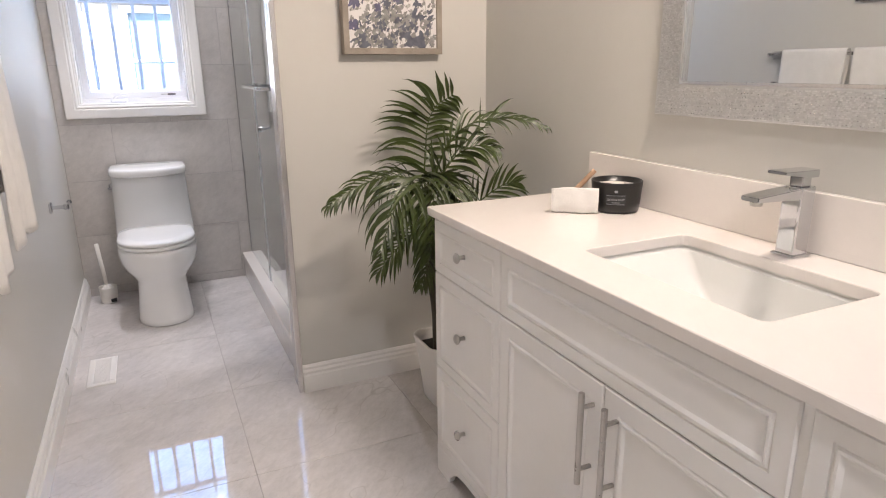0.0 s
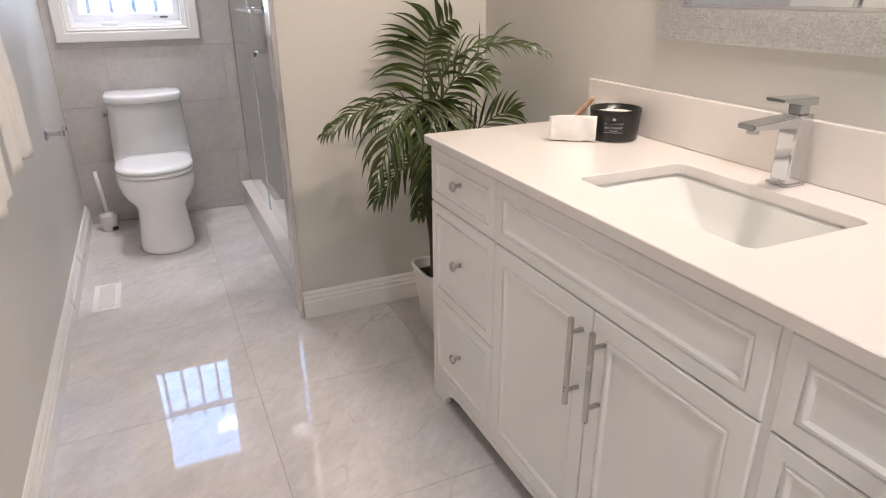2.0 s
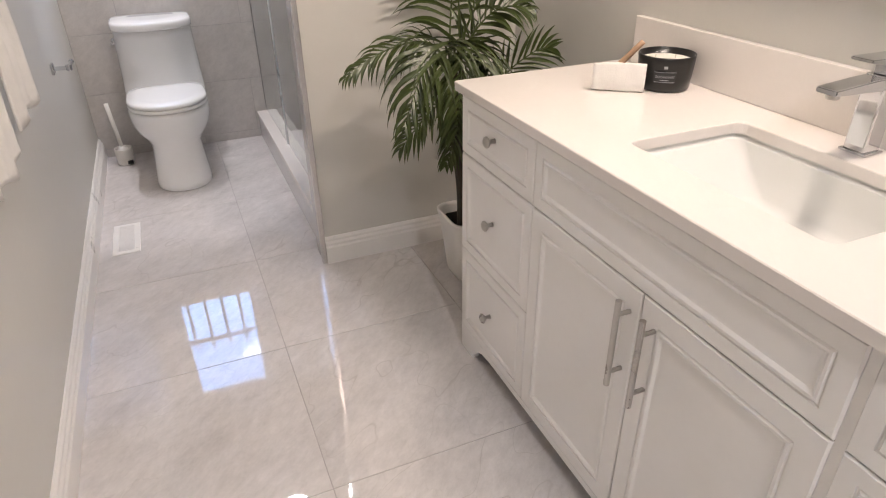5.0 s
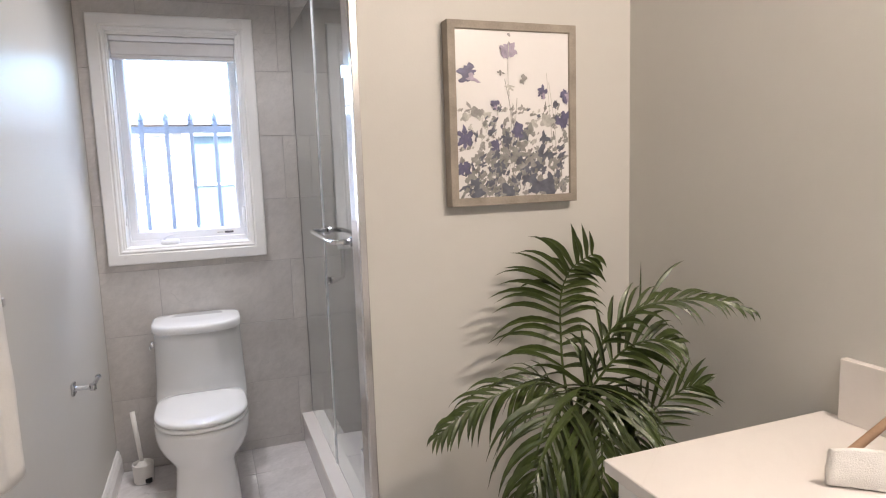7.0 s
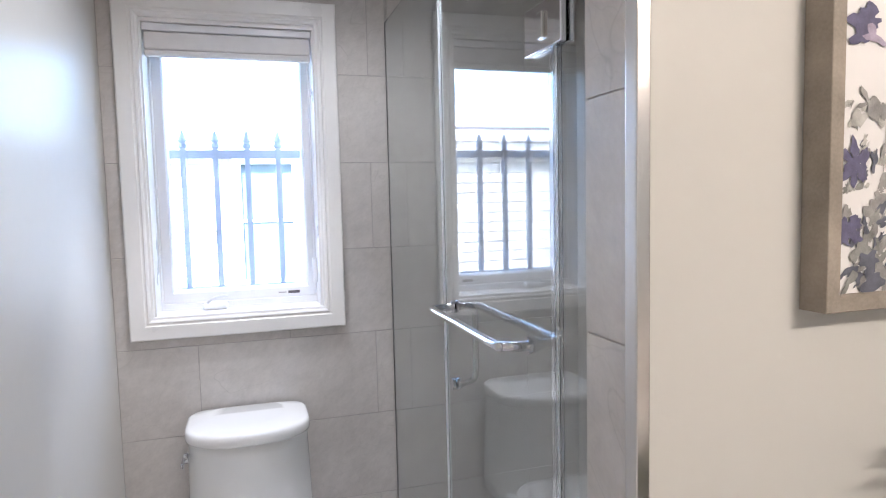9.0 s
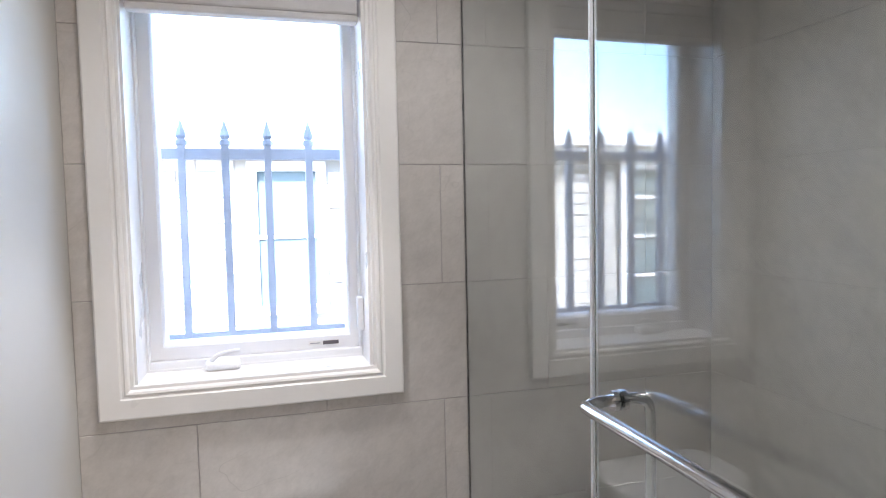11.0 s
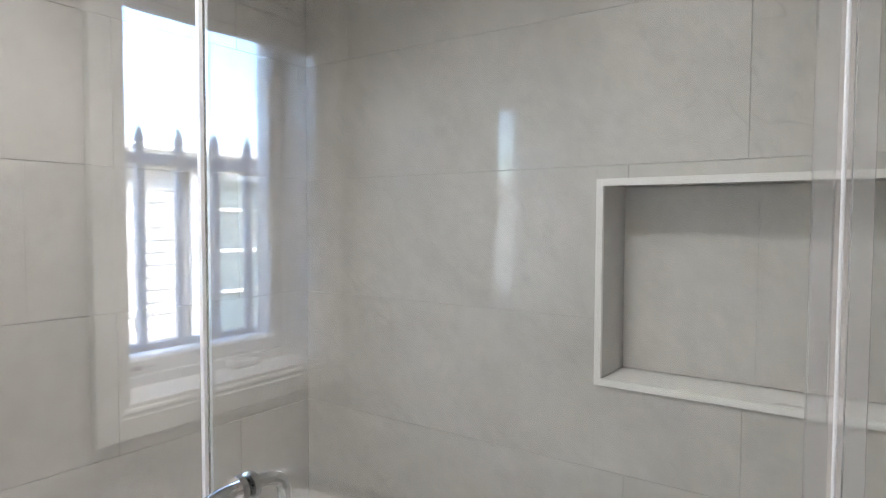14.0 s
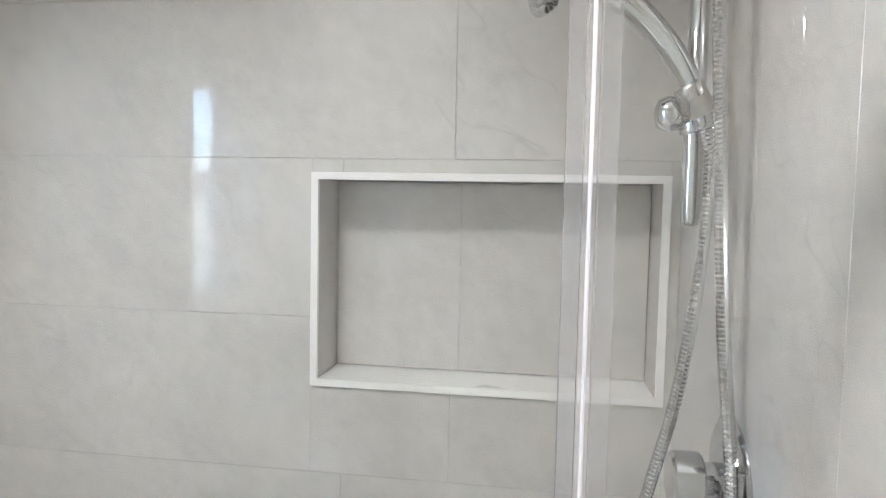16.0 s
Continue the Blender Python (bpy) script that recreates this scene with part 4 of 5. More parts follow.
def egg(y_front, y_back, hw, z, n=40, power=2.4, back_w=None):
    """An outline, round in front and squarer behind."""
    pts = []
    yc = y_front + min(hw * 1.18, (y_back - y_front) * 0.5)
    for k in range(n):
        a = 2 * math.pi * k / n
        c, s = math.cos(a), math.sin(a)
        x = hw * (abs(c) ** (2 / power)) * (1 if c > 0 else -1)
        if s < 0:
            y = yc - (yc - y_front) * abs(s) ** (2 / 2.15)
            x = hw * c if abs(c) < 1 else x
            x = hw * (abs(c) ** (2 / 2.15)) * (1 if c > 0 else -1)
        else:
            p = 5.0
            x = hw * (abs(c) ** (2 / p)) * (1 if c > 0 else -1)
            y = yc + (y_back - yc) * abs(s) ** (2 / p)
            if back_w:
                x *= 1 + (back_w - 1) * min(1, (y - yc) / (y_back - yc))
        pts.append((TX + x, y, z))
    return pts


prof = [(3.452, 0.128, 0.0), (3.444, 0.134, 0.006), (3.446, 0.133, 0.03), (3.456, 0.124, 0.11), (3.464, 0.116, 0.19), (3.468, 0.117, 0.225), (3.462, 0.135, 0.250), (3.450, 0.162, 0.278), (3.442, 0.179, 0.31), (3.438, 0.187, 0.345), (3.438, 0.188, 0.375), (3.444, 0.185, 0.389), (3.46, 0.17, 0.392)]
bowl = rings([egg(yf, 4.10, hw, z) for yf, hw, z in prof])
part("bowl", bowl, M_CERAMIC, toilet, smooth=True)


def tank_loop(y_front, hw, z, n=26, deep=0.135):
    """A tank outline, straight behind and bowed in front like a D."""
    rc, pts = 0.055, []
    for cx_, a0 in ((TX + hw - 0.055, 0), (TX - hw + 0.055, 90)):
        for k in range(6):
            a = radians(a0 + 18 * k)
            pts.append((cx_ + rc * math.cos(a), 4.105 - rc + rc * math.sin(a), z))
    for k in range(n + 1):
        a = math.pi * (1 - k / n)
        c, s_ = math.cos(a), math.sin(a)
        x = abs(c) ** (2 / 2.25) * (1 if c > 0 else -1)
        pts.append((TX + hw * x, y_front + deep - deep * abs(s_) ** (2 / 2.25), z))
    return pts


tank = rings([tank_loop(3.79, 0.197, 0.34), tank_loop(3.815, 0.198, 0.395), tank_loop(3.850, 0.198, 0.425), tank_loop(3.870, 0.197, 0.46), tank_loop(3.873, 0.194, 0.55), tank_loop(3.860, 0.189, 0.66), tank_loop(3.852, 0.187, 0.696), tank_loop(3.856, 0.184, 0.701)])
part("tank", tank, M_CERAMIC, toilet, smooth=True)
lid_bm = rings([tank_loop(3.838, 0.184, 0.703), tank_loop(3.820, 0.192, 0.707), tank_loop(3.816, 0.193, 0.716), tank_loop(3.817, 0.1925, 0.736), tank_loop(3.822, 0.190, 0.743), tank_loop(3.834, 0.182, 0.7465), tank_loop(3.91, 0.12, 0.748)])
part("tank_lid", lid_bm, M_CERAMIC, toilet, smooth=True)
part("seat", rings([egg(3.446, 3.85, 0.181, 0.394), egg(3.440, 3.852, 0.186, 0.398), egg(3.440, 3.852, 0.186, 0.408), egg(3.446, 3.85, 0.182, 0.412)]), M_CERAMIC, toilet, smooth=True)
part("seat_lid", rings([egg(3.446, 3.85, 0.181, 0.4145), egg(3.441, 3.852, 0.1855, 0.418), egg(3.441, 3.852, 0.1855, 0.428), egg(3.450, 3.846, 0.178, 0.436), egg(3.50, 3.82, 0.135, 0.440), egg(3.58, 3.77, 0.06, 0.441)]), M_CERAMIC, toilet, smooth=True)
lev = part("flush_lever", lathe([(0.015, -0.016), (0.017, -0.010), (0.017, -0.003), (0.010, 0.0)], 20, (TX - 0.182, 3.935, 0.652), "x"), M_CHROME, toilet, "chrome flush lever")
part("lever_arm", box((TX - 0.202, 3.868, 0.644), (TX - 0.193, 3.945, 0.660), 0.003), M_CHROME, lev)

# ---- toilet brush ----
brush = thing("toilet_brush", (-0.165, 3.985, 0), "white plastic toilet brush in its holder", "toilet brush")
bx, by = -0.160, 3.985
part("holder", lathe([(0.040, 0.0), (0.043, 0.004), (0.046, 0.085), (0.046, 0.090), (0.043, 0.090), (0.042, 0.08), (0.036, 0.02)], 28, (bx, by, 0)), M_BRUSHPLASTIC, brush, smooth=True)
part("handle", tube([(bx, by, 0.05), (bx - 0.010, by + 0.004, 0.17), (bx - 0.024, by + 0.008, 0.335)], 0.0095, 12, taper=1.15), M_BRUSHPLASTIC, brush, smooth=True)
part("collar", lathe([(0.034, 0.070), (0.038, 0.074), (0.030, 0.080), (0.012, 0.100)], 24, (bx, by, 0)), M_BRUSHPLASTIC, brush)
part("vent_slot", box((bx + 0.010, by - 0.049, 0.008), (bx + 0.038, by - 0.030, 0.026), 0.002), M_RUBBER, brush)

# ---- floor register ----
vent = thing("floor_register", (-0.158, 3.03, 0), "white metal floor heating register", "floor vent")
vx0, vx1, vy0, vy1 = -0.211, -0.100, 2.888, 3.172
part("frame", frame_ring(vx1 - vx0, vy1 - vy0, [(0.0, 0.0008), (0.003, 0.004), (0.024, 0.005), (0.026, 0.001)]), M_TRIM, vent, at=face("+z", vx0, vy0, 0.0008))
part("backing", box((vx0 + 0.02, vy0 + 0.02, 0.0008), (vx1 - 0.02, vy1 - 0.02, 0.0016)), M_GREYTAG, vent)
for k in range(26):
    y = vy0 + 0.030 + k * 0.0089
    part("slat", box((vx0 + 0.025, y, 0.0018), (vx1 - 0.025, y + 0.0062, 0.0045)), M_TRIM, vent)

# ---- paper holder on the left wall ----
holder = thing("paper_holder", (X0, 3.335, 0.672), "empty chrome toilet paper holder on the wall", "paper holder")
part("wall_plate", box((X0 + 0.0005, 3.314, 0.652), (X0 + 0.012, 3.358, 0.696), 0.004), M_CHROME, holder)
arm = part("arm", tube([(X0 + 0.006, 3.336, 0.674), (X0 + 0.050, 3.337, 0.673), (X0 + 0.070, 3.337, 0.673)], 0.0085, 12), M_CHROME, holder)
part("end_cap", lathe([(0.010, -0.012), (0.0125, -0.008), (0.0125, 0.008), (0.010, 0.012)], 16, (X0 + 0.066, 3.337, 0.673)), M_CHROME, arm)
part("roller", tube([(X0 + 0.066, 3.337, 0.673), (X0 + 0.066, 3.455, 0.673)], 0.0075, 12), M_CHROME, arm)
part("roller_tip", lathe([(0.009, -0.006), (0.011, -0.003), (0.011, 0.003), (0.009, 0.006)], 16, (X0 + 0.066, 3.455, 0.673), "y"), M_CHROME, arm)

# ---- towel rack and towels ----
rack = thing("towel_rack", (X0, 2.1, 1.2), "dark chrome two-bar towel rack on the wall", "towel rack")
RY0, RY1 = 1.70, 2.49
for z, out in ((1.288, 0.056), (1.140, 0.056)):
    part("bar", box((X0 + out - 0.007, RY0, z - 0.007), (X0 + out + 0.007, RY1, z + 0.007), 0.0015), M_STEEL, rack)
    for y in (RY0 + 0.01, RY1 - 0.012):
        pst = part("post", box((X0 + 0.006, y - 0.010, z - 0.010), (X0 + out + 0.008, y + 0.010, z + 0.010), 0.002), M_STEEL, rack)
        part("wall_plate", box((X0 + 0.0005, y - 0.020, z - 0.020), (X0 + 0.008, y + 0.020, z + 0.020), 0.002), M_STEEL, pst)


def hung_towel(y0, y1, ztop, zfront, zback, out, seed):
    """A towel folded over a bar, with soft folds that open downwards."""
    bm = bmesh.new()
    prof_, half = [], 0.009
    zs = [zback + (ztop - zback) * k / 14 for k in range(15)]
    for z in zs:
        prof_.append((-half, z))
    for k in range(1, 6):
        a = math.pi * k / 6
        prof_.append((-half * math.cos(a), ztop + half * math.sin(a)))
    for k in range(26):
        prof_.append((half, ztop - (ztop - zfront) * k / 25))
    rows = []
    nseg = 36
    for s in range(nseg + 1):
        u = s / nseg
        row = []
        for d, z in prof_:
            drop = max(0.0, ztop - z)
            fold = 0.5 + 0.5 * math.sin(u * 15 + seed) * math.cos(u * 5 + seed * 2)
            swell = (0.017 * fold + 0.006 * noise.noise(Vector((u * 7, z * 5, seed)))) * min(1, drop * 3.2)
            sq = 1 - 0.10 * min(1, drop * 1.6)
            y = (y0 + y1) / 2 + (u - 0.5) * (y1 - y0) * sq + 0.008 * noise.noise(Vector((z * 4, u * 2, seed + 5))) * min(1, drop * 3)
            x = X0 + out + d + (swell if d > 0 else -0.2 * swell)
            row.append((x, y, z - (0.012 * math.sin(u * 9 + seed) if z <= zfront + 0.002 and d > 0 else 0)))
        rows.append(row)
    rings(rows, cap=(False, False), closed=False, bm=bm)
    ob = part("towel", bm, M_TOWEL, smooth=True)
    solid = ob.modifiers.new("thickness", "SOLIDIFY")
    solid.thickness, solid.offset = 0.007, 1.0
    return ob


tagged(hung_towel(2.075, 2.395, 1.297, 0.800, 0.93, 0.062, 0.7), "cream bath towel hanging in folds from a rack", "towel", "towels on the rack")
tagged(hung_towel(1.750, 2.050, 1.297, 0.745, 0.93, 0.050, 2.9), "cream bath towel hanging in folds from a rack", "towel", "towels on the rack")

wallframe = thing("small_wall_frame", (X0, 1.85, 1.508), "thin silver framed panel hung above the towels", "picture")
part("frame", frame_ring(0.50, 0.50, [(0.0, 0.001), (0.0, 0.022), (0.015, 0.022), (0.015, 0.001)]), M_STEEL, wallframe, at=face("+x", X0, 1.608, 1.508))
part("print", box((X0 + 0.002, 1.62, 1.52), (X0 + 0.010, 2.096, 1.996)), M_PAPER, wallframe)

# ---- shower set ----
RX, RYY = 1.100, 2.652
sset = thing("shower_set", (RX, YS, 1.1), "chrome slide rail shower set with metal hose", "shower set")
part("rail", lathe([(0.006, 1.474), (0.011, 1.477), (0.0125, 1.483), (0.0125, 2.12)], 18, (RX, RYY, 0)), M_CHROME, sset, smooth=True)
for z in (2.06,):
    br = part("bracket", tube([(RX, YS + 0.001, z), (RX, RYY, z)], 0.011, 14), M_CHROME, sset)
    part("wall_plate", lathe([(0.024, 0.0005), (0.024, 0.005), (0.017, 0.009)], 24, (RX, YS, z), "y"), M_CHROME, br)
SZ = 1.616
slider = part("slider", lathe([(0.006, -0.044), (0.017, -0.040), (0.0225, -0.028), (0.0215, -0.012), (0.016, -0.004), (0.0165, 0.008), (0.021, 0.016), (0.023, 0.030), (0.018, 0.042), (0.006, 0.046)], 22, (RX - 0.004, RYY + 0.004, SZ), "y"), M_CHROME, sset, smooth=True)
part("slider_clamp", lathe([(0.017, -0.026), (0.018, -0.022), (0.018, 0.022), (0.017, 0.026)], 20, (RX, RYY, SZ)), M_CHROME, slider, smooth=True)
HX = RX - 0.030
part("handset_cradle", lathe([(0.0165, -0.020), (0.0175, -0.014), (0.0185, 0.016), (0.017, 0.022)], 18, (0, 0, 0)), M_STEEL, slider, at=Matrix.Translation((HX, RYY + 0.006, SZ + 0.012)) @ Euler((radians(-32), 0, 0)).to_matrix().to_4x4(), smooth=True)
hd = [Vector((HX, RYY - 0.006, SZ - 0.022)), Vector((HX, RYY + 0.012, SZ + 0.030)), Vector((HX, RYY + 0.047, SZ + 0.086)), Vector((HX, RYY + 0.095, SZ + 0.134)), Vector((HX, RYY + 0.150, SZ + 0.160))]
wand = part("hand_shower", tube(spline(hd), 0.0125, 18, taper=1.5), M_CHROME, sset, smooth=True)
HEAD = Matrix.Translation((HX, RYY + 0.178, SZ + 0.156)) @ Euler((radians(-52), 0, 0)).to_matrix().to_4x4()
part("spray_head", lathe([(0.020, 0.026), (0.038, 0.016), (0.046, 0.004), (0.045, -0.004), (0.040, -0.008)], 28, (0, 0, 0)), M_CHROME, wand, at=HEAD, smooth=True)
nz = bmesh.new()
for ring_r, cnt in ((0.010, 6), (0.021, 12), (0.032, 18)):
    for k in range(cnt):
        a = 2 * math.pi * k / cnt
        merge(nz, lathe([(0.0026, 0.0), (0.0018, -0.003)], 6, (ring_r * math.cos(a), ring_r * math.sin(a), -0.0078)))
part("nozzle", nz, M_RUBBER, wand, at=HEAD)


def hose(points, name, parent):
    """A ribbed metal hose."""
    pts = spline(points, 60)
    length = sum((b - a).length for a, b in zip(pts, pts[1:]))
    n = int(length / 0.0028)
    walk_, acc, k = [pts[0]], 0.0, 0
    step = length / n
    cur = pts[0]
    out = [cur]
    for a, b in zip(pts, pts[1:]):
        seg = (b - a).length
        while acc + seg >= step:
            t = (step - acc) / seg
            a = a + (b - a) * t
            seg = (b - a).length
            out.append(a)
            acc = 0.0
        acc += seg
    loops, up = [], Vector((1, 0, 0))
    for k, p in enumerate(out):
        tdir = (out[min(k + 1, len(out) - 1)] - out[max(k - 1, 0)]).normalized()
        u = tdir.cross(up).normalized()
        v = u.cross(tdir).normalized()
        r = 0.0072 if k % 2 else 0.0086
        loops.append([p + r * (math.cos(a) * u + math.sin(a) * v) for a in [2 * math.pi * s / 12 for s in range(12)]])
    return part(name, rings(loops), M_CHROME, parent, "ribbed chrome hose")


hose([hd[0] + Vector((0, 0, 0.004)), (HX, 2.638, 1.547), (HX, 2.646, 1.403), (HX, 2.667, 1.255), (HX, 2.700, 1.115), (HX - 0.006, 2.735, 0.93), (HX - 0.02, 2.745, 0.76), (HX - 0.034, 2.715, 0.665), (HX - 0.045, 2.660, 0.66), (HX - 0.05, 2.618, 0.76), (HX - 0.05, 2.608, 0.95), (HX - 0.05, 2.610, 1.155), (HX - 0.05, 2.627, 1.345), (HX - 0.05, 2.639, 1.542), (HX - 0.05, 2.648, 1.734), (HX - 0.045, 2.645, 1.95), (HX - 0.035, 2.625, 2.10), (HX - 0.03, YS + 0.006, 2.14)], "hose", sset)
valve = thing("shower_valve", (1.045, YS, 1.155), "round chrome shower mixer valve on the wall", "shower valve")
VXc, VZc = 1.080, 1.150
part("plate", lathe([(0.085, 0.0005), (0.085, 0.003), (0.080, 0.006), (0.04, 0.007)], 40, (VXc, YS, VZc), "y"), M_CHROME, valve)
part("sleeve", lathe([(0.024, 0.006), (0.024, 0.040), (0.021, 0.042)], 28, (VXc, YS, VZc), "y"), M_CHROME, valve)
vk = part("knob", lathe([(0.024, 0.034), (0.034, 0.037), (0.036, 0.040), (0.036, 0.072), (0.032, 0.076), (0.01, 0.077)], 30, (VXc, YS, VZc), "y"), M_CHROME, valve)
part("knob_lever", tube([(VXc, YS + 0.056, VZc - 0.030), (VXc - 0.01, YS + 0.058, VZc - 0.085)], 0.007, 10), M_CHROME, vk)

# ---- potted palm ----
plant = thing("potted_palm", (1.075, 2.185, 0), "green artificial palm in a white square planter", "potted plant")
PXc, PYc = 1.075, 2.185
PXc += 0.018
pot = rings([round_rect(PXc - a, PYc - a, PXc + a, PYc + a, rr, z, 8) for a, rr, z in ((0.070, 0.040, 0.0), (0.078, 0.044, 0.003), (0.083, 0.046, 0.012), (0.098, 0.048, 0.16), (0.108, 0.050, 0.236), (0.112, 0.050, 0.250), (0.1125, 0.050, 0.256), (0.110, 0.049, 0.259), (0.104, 0.046, 0.258), (0.101, 0.045, 0.250), (0.098, 0.044, 0.215))])
part("planter", pot, M_POT, plant, "white glazed planter", smooth=True)
part("soil", rings([round_rect(PXc - a, PYc - a, PXc + a, PYc + a, min(a * 0.9, 0.044), z, 8) for a, z in ((0.099, 0.200), (0.099, 0.216), (0.05, 0.226), (0.01, 0.228))]), M_SOIL, plant)
crown = Vector((0.995, 2.135, 0.80))
for k, (dx, dy, top) in enumerate(((0.0, 0.0, (0.995, 2.135, 0.82)), (0.030, 0.012, (1.025, 2.12, 0.80)), (-0.022, -0.026, (0.985, 2.115, 0.74)))):
    b = Vector((PXc - 0.045 + dx, PYc - 0.03 + dy, 0.215))
    part("trunk", tube(spline([b, b.lerp(Vector(top), 0.35) + Vector((0.006, -0.004, 0)), b.lerp(Vector(top), 0.7) + Vector((-0.004, 0, 0)), top], 7), 0.0185, 10, taper=0.78), M_STEM, plant)


def blade(bm, p, out, nv, ln, w0, curl, r):
    """One narrow folded leaflet that bends under its weight."""
    across = (out.cross(nv).normalized() + nv * r.uniform(-0.5, 0.5)).normalized()
    prev, seg, pos, cur = None, 7, p.copy(), out.copy()
    for s in range(seg + 1):
        u = s / seg
        ww = w0 * (0.42 + 1.5 * u) if u < 0.35 else w0 * (1 - ((u - 0.35) / 0.65) ** 1.6)
        ww = max(ww, 0.0004)
        fold = nv * (ww * 0.32)
        a, m_, c = bm.verts.new(pos - across * ww * 0.5 + fold), bm.verts.new(pos), bm.verts.new(pos + across * ww * 0.5 + fold)
        if prev:
            bm.faces.new((prev[0], prev[1], m_, a))
            bm.faces.new((prev[1], prev[2], c, m_))
        prev = (a, m_, c)
        cur = (cur + Vector((0, 0, -curl * 0.30 * u))).normalized()
        pos = pos + cur * (ln / seg)


def frond(path, length, seed, count=22, spread=62, hang=0.35, width=0.0125, nrm=(0, -1, 0.3), close=0.5, sides=(1.0, 1.0), angles=(1.0, 1.0), extra=()):
    """A feather leaf: a rib along the path and narrow blades on both sides."""
    r = random.Random(seed)
    pts = spline(path, 10)
    bm = tube(pts, 0.0042, 6, taper=0.35)
    n = len(pts)
    nv = Vector(nrm).normalized()
    for k in range(count):
        t = 0.22 + 0.78 * k / (count - 1)
        f = t * (n - 1)
        i0 = min(int(f), n - 2)
        p = pts[i0].lerp(pts[i0 + 1], f - i0)
        d = (pts[i0 + 1] - pts[i0]).normalized()
        for sgn in (-1, 1):
            which = 0 if sgn < 0 else 1
            side_ = d.cross(nv).normalized() * sgn
            nv2 = side_.cross(d).normalized() * sgn
            ang = radians(spread * angles[which] * (1 - close * t) + r.uniform(-6, 6))
            ln = length * sides[which] * (0.50 + 0.62 * math.sin(math.pi * min(0.97, (0.18 + 0.74 * t)))) * r.uniform(0.86, 1.1) * (1 - 0.42 * t ** 4)
            out = (d * math.cos(ang) + side_ * math.sin(ang) + nv2 * r.uniform(-0.06, 0.22)).normalized()
            blade(bm, p, out, nv2, ln, width * r.uniform(0.8, 1.12), r.uniform(0.7, 1.5) * hang, r)
    for root, tip, w0, curl in extra:
        root, tip = Vector(root), Vector(tip)
        blade(bm, root, (tip - root).normalized(), nv, (tip - root).length, w0, curl, r)
    return part("frond", bm, M_LEAF, plant)


C = crown
# upright frond against the wall: long blades on one side, short ones on the other, a curled top
frond([C + Vector((0, 0, -0.03)), (1.034, 2.245, 0.868), (1.080, 2.335, 0.965), (1.108, 2.375, 1.045), (1.150, 2.390, 1.108), (1.215, 2.390, 1.142)], 0.205, 1, 18, 96, 1.0, 0.0185, nrm=(0.05, -1, 0.15), close=0.22, sides=(1.0, 0.74), angles=(1.0, 0.66),
      extra=[((1.112, 2.378, 1.050), (0.955, 2.425, 1.175), 0.013, 1.2), ((1.135, 2.385, 1.09), (1.095, 2.40, 1.180), 0.014, 2.4), ((1.118, 2.38, 1.06), (0.985, 2.40, 1.120), 0.014, 1.3)])
# fronds reaching towards the mirror wall
frond([C, (1.045, 2.10, 0.97), (1.105, 2.06, 1.055), (1.19, 2.03, 1.080), (1.275, 1.995, 1.078), (1.355, 1.97, 1.052)], 0.098, 2, 17, 44, 1.15, 0.0140, nrm=(0.1, -0.5, 1.0))
frond([C, (1.025, 2.09, 0.89), (1.075, 2.06, 0.965), (1.13, 2.03, 0.995), (1.185, 2.01, 0.985)], 0.135, 3, 13, 58, 1.3, 0.0175, nrm=(0.1, -0.6, 0.9))
frond([C + Vector((0.02, 0.01, 0)), (1.10, 2.17, 0.93), (1.19, 2.19, 1.005), (1.262, 2.20, 1.045)], 0.06, 4, 4, 40, 0.5, 0.0140, nrm=(0.2, -1, 0.2),
      extra=[((1.226, 2.196, 1.025), (1.236, 2.20, 1.145), 0.014, 0.05), ((1.255, 2.20, 1.04), (1.350, 2.20, 1.165), 0.015, 0.9)])
# left, drooping
frond([C, (0.925, 2.13, 0.885), (0.84, 2.12, 0.900), (0.735, 2.12, 0.872), (0.645, 2.12, 0.820)], 0.118, 5, 18, 50, 1.9, 0.0130, nrm=(-0.1, -0.5, 1.0))
frond([C, (0.94, 2.07, 0.895), (0.88, 1.99, 0.900), (0.81, 1.94, 0.845), (0.75, 1.91, 0.735)], 0.195, 6, 18, 60, 2.0, 0.0165, nrm=(-0.3, -0.5, 1.0))
# front, arching down
frond([C, (0.968, 2.05, 0.905), (0.945, 1.97, 0.895), (0.920, 1.91, 0.82), (0.895, 1.88, 0.705)], 0.205, 7, 18, 60, 1.7, 0.0175, nrm=(0.0, -0.6, 1.0))
frond([C, (1.01, 2.06, 0.885), (1.015, 1.98, 0.875), (1.020, 1.92, 0.81)], 0.150, 8, 12, 60, 1.5, 0.0160, nrm=(0.1, -0.7, 0.8))
# low ones
frond([C + Vector((0, 0, -0.08)), (0.92, 2.10, 0.70), (0.85, 2.07, 0.66), (0.78, 2.05, 0.60)], 0.12, 9, 12, 46, 1.2, 0.0125, nrm=(-0.2, -0.6, 0.9))
frond([C + Vector((0, 0, -0.10)), (0.97, 2.05, 0.66), (0.93, 1.99, 0.62), (0.89, 1.95, 0.57)], 0.105, 10, 11, 48, 1.2, 0.0125, nrm=(0, -0.6, 0.9))
frond([C + Vector((0.01, 0, -0.09)), (1.06, 2.12, 0.715), (1.12, 2.10, 0.735), (1.18, 2.08, 0.800), (1.255, 2.06, 0.850), (1.30, 2.05, 0.855)], 0.125, 12, 16, 58, 0.55, 0.0125, nrm=(0.1, -0.9, 0.4))
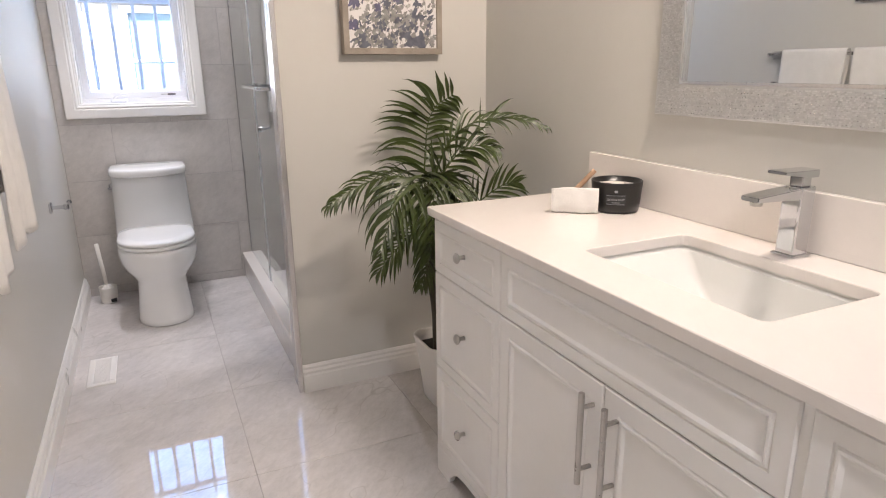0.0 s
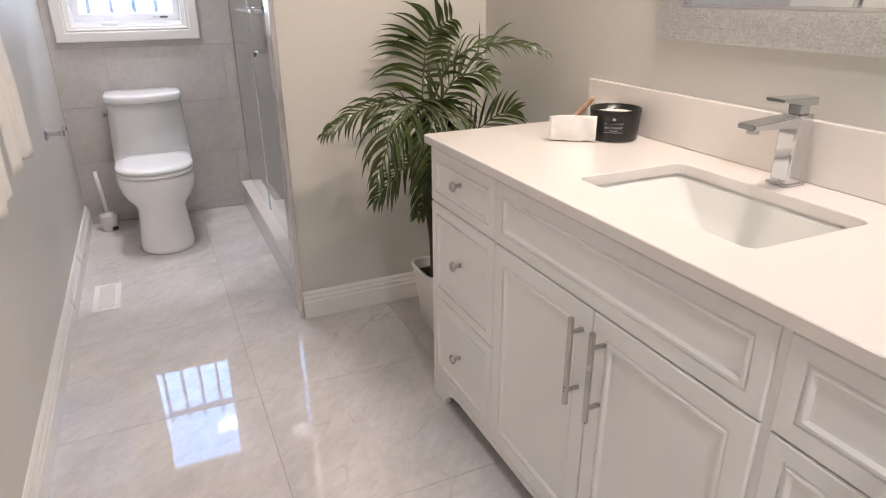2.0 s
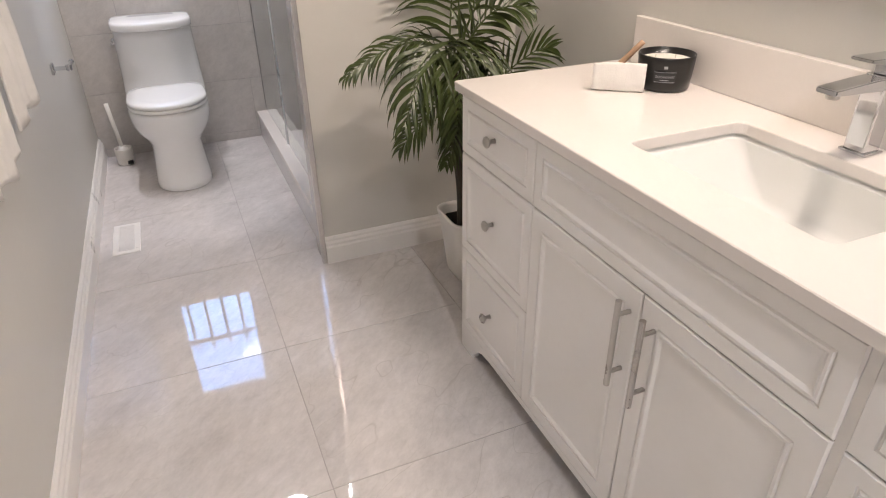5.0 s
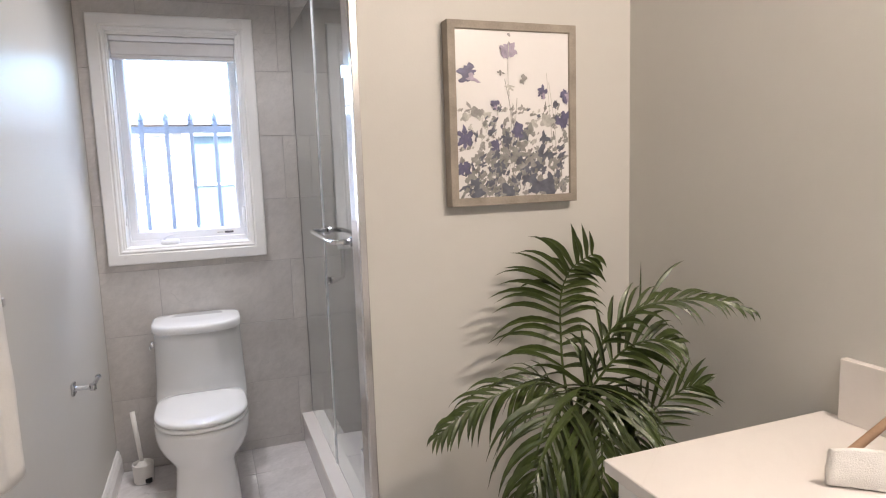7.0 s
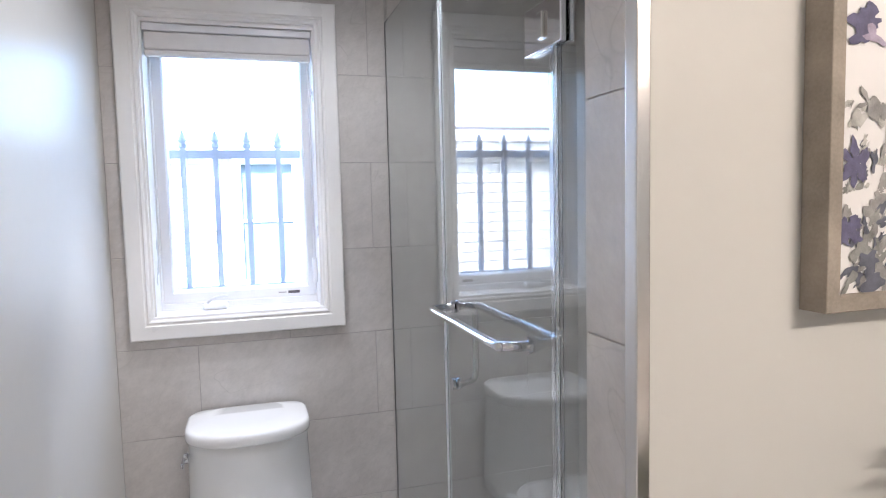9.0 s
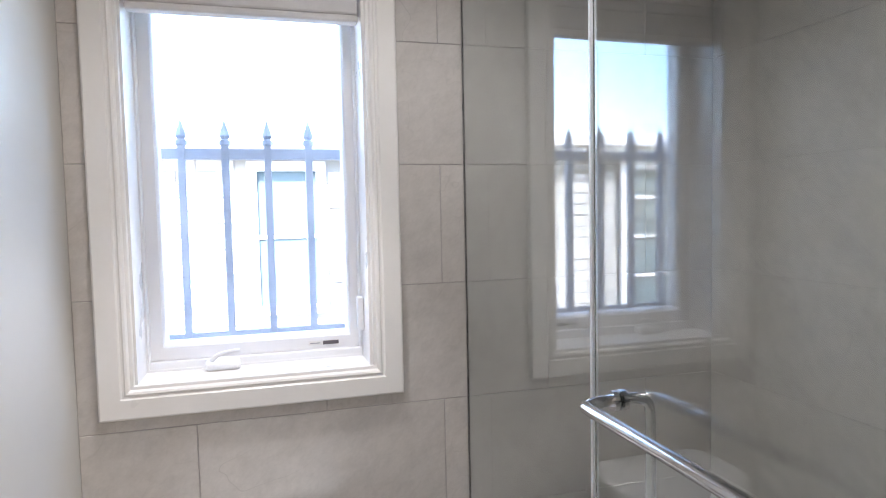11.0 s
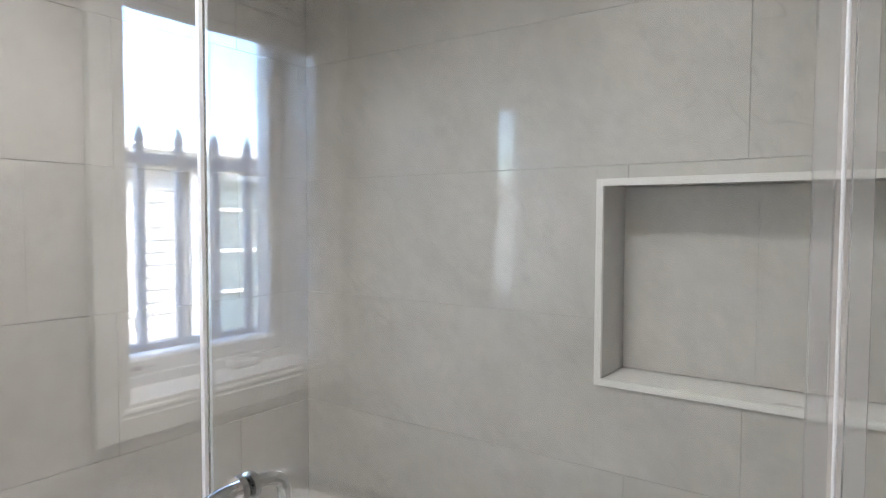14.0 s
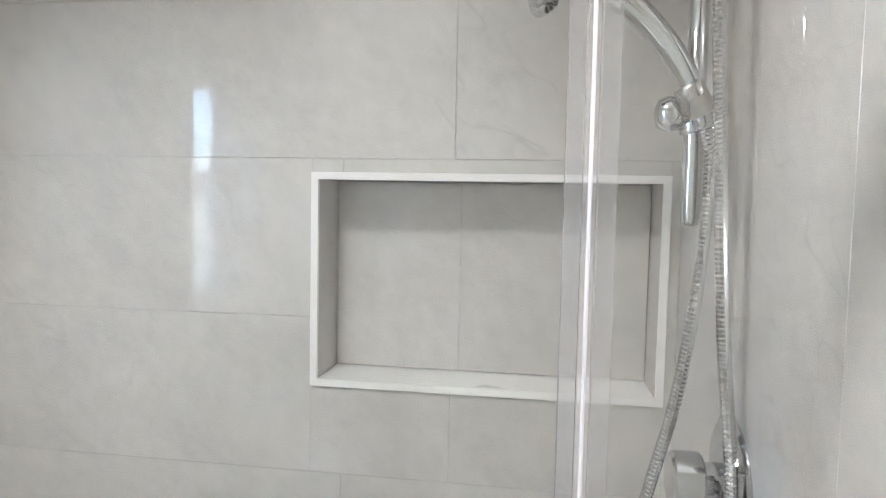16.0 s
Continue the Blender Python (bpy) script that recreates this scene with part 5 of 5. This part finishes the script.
frond([C + Vector((0.0, 0.02, -0.06)), (1.06, 2.22, 0.72), (1.13, 2.26, 0.70), (1.19, 2.28, 0.64)], 0.11, 13, 10, 52, 0.9, 0.0115, nrm=(0.1, -0.8, 0.5))

# ---- rings at the unseen ceiling spots; only the toilet's is inferred, two added ----
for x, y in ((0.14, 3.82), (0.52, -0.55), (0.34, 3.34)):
    dl = thing("unseen_downlight", (x, y, CEIL), "unseen round white ring around a ceiling spot lamp", "downlight", "ceiling downlights")
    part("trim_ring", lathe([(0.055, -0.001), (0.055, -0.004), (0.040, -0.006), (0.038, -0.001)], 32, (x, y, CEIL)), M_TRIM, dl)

# ---- tiles, last ----
lay(floor, face("+z", 0, 0, -0.002), X0, X1, 0.30, YW, (2.0, 0.613), 0.613, [0.330], M_FLOOR)
lay(floor, face("+z", 0, 0, -0.002), X0, X1, YB, 0.30, (2.0, 0.613), 0.613, [0.330], M_FLOOR)
lay(wall_window, face("-y", 0, YW + 0.002, 0), X0, GX, 0.0, CEIL, (0.0455, 0.3075), 0.613, [0.583, 0.276], M_WTILE, hole=(WX0 - 0.04, WZ0 - 0.04, WX1 + 0.04, WZ1 + 0.04))
lay(wall_window, face("-y", 0, YW + 0.002, 0), GX + GD, XS, 0.0, CEIL, (0.0455, 0.3075), 0.613, [0.583, 0.276], M_WTILE, gap=0.0008)
# the far shower wall runs right to left as seen from the room
lay(wall_shower, face("-x", XS + 0.002, 0, 0), -YW, -YS, 0.0, CEIL, (0.0455, 0.3075), 1.226, [-3.213, -3.0], M_WTILE, hole=(-NY1, NZ0, -NY0, NZ1), gap=0.0008)
lay(wall_shower_near, face("+y", 0, YS - 0.002, 0), -XS, -XE, 0.0, CEIL, (-0.262, 1.230), 0.613, [-0.807], M_WTILE, gap=0.0006)
lay(wall_end, face("-x", XE + 0.002, 0, 0), -YS, -(YP + 0.012), 0.0, CEIL, (0.043, 0.305), 0.613, [-YP + 0.2], M_WTILE)

# bricks next door, those that the window shows
brick_me = link("brick", box((0.004, -0.010, 0.004), (0.206, 0.01, 0.068), 0.003, 1), M_BRICK)
row = 0
z = 0.59
while z < 1.74:
    x = -2.0 + (0.105 if row % 2 else 0.0)
    while x < 1.0:
        if all(x + 0.21 < h0 - 0.004 or x > h1 + 0.004 or z > h3 or z + 0.07 < h2 for h0, h1, h2, h3, _ in PANES):
            b = new("brick", brick_me)
            b.location = (x, HY - 0.002, z)
            adopt(b, house)
        x += 0.21
    row, z = row + 1, z + 0.075
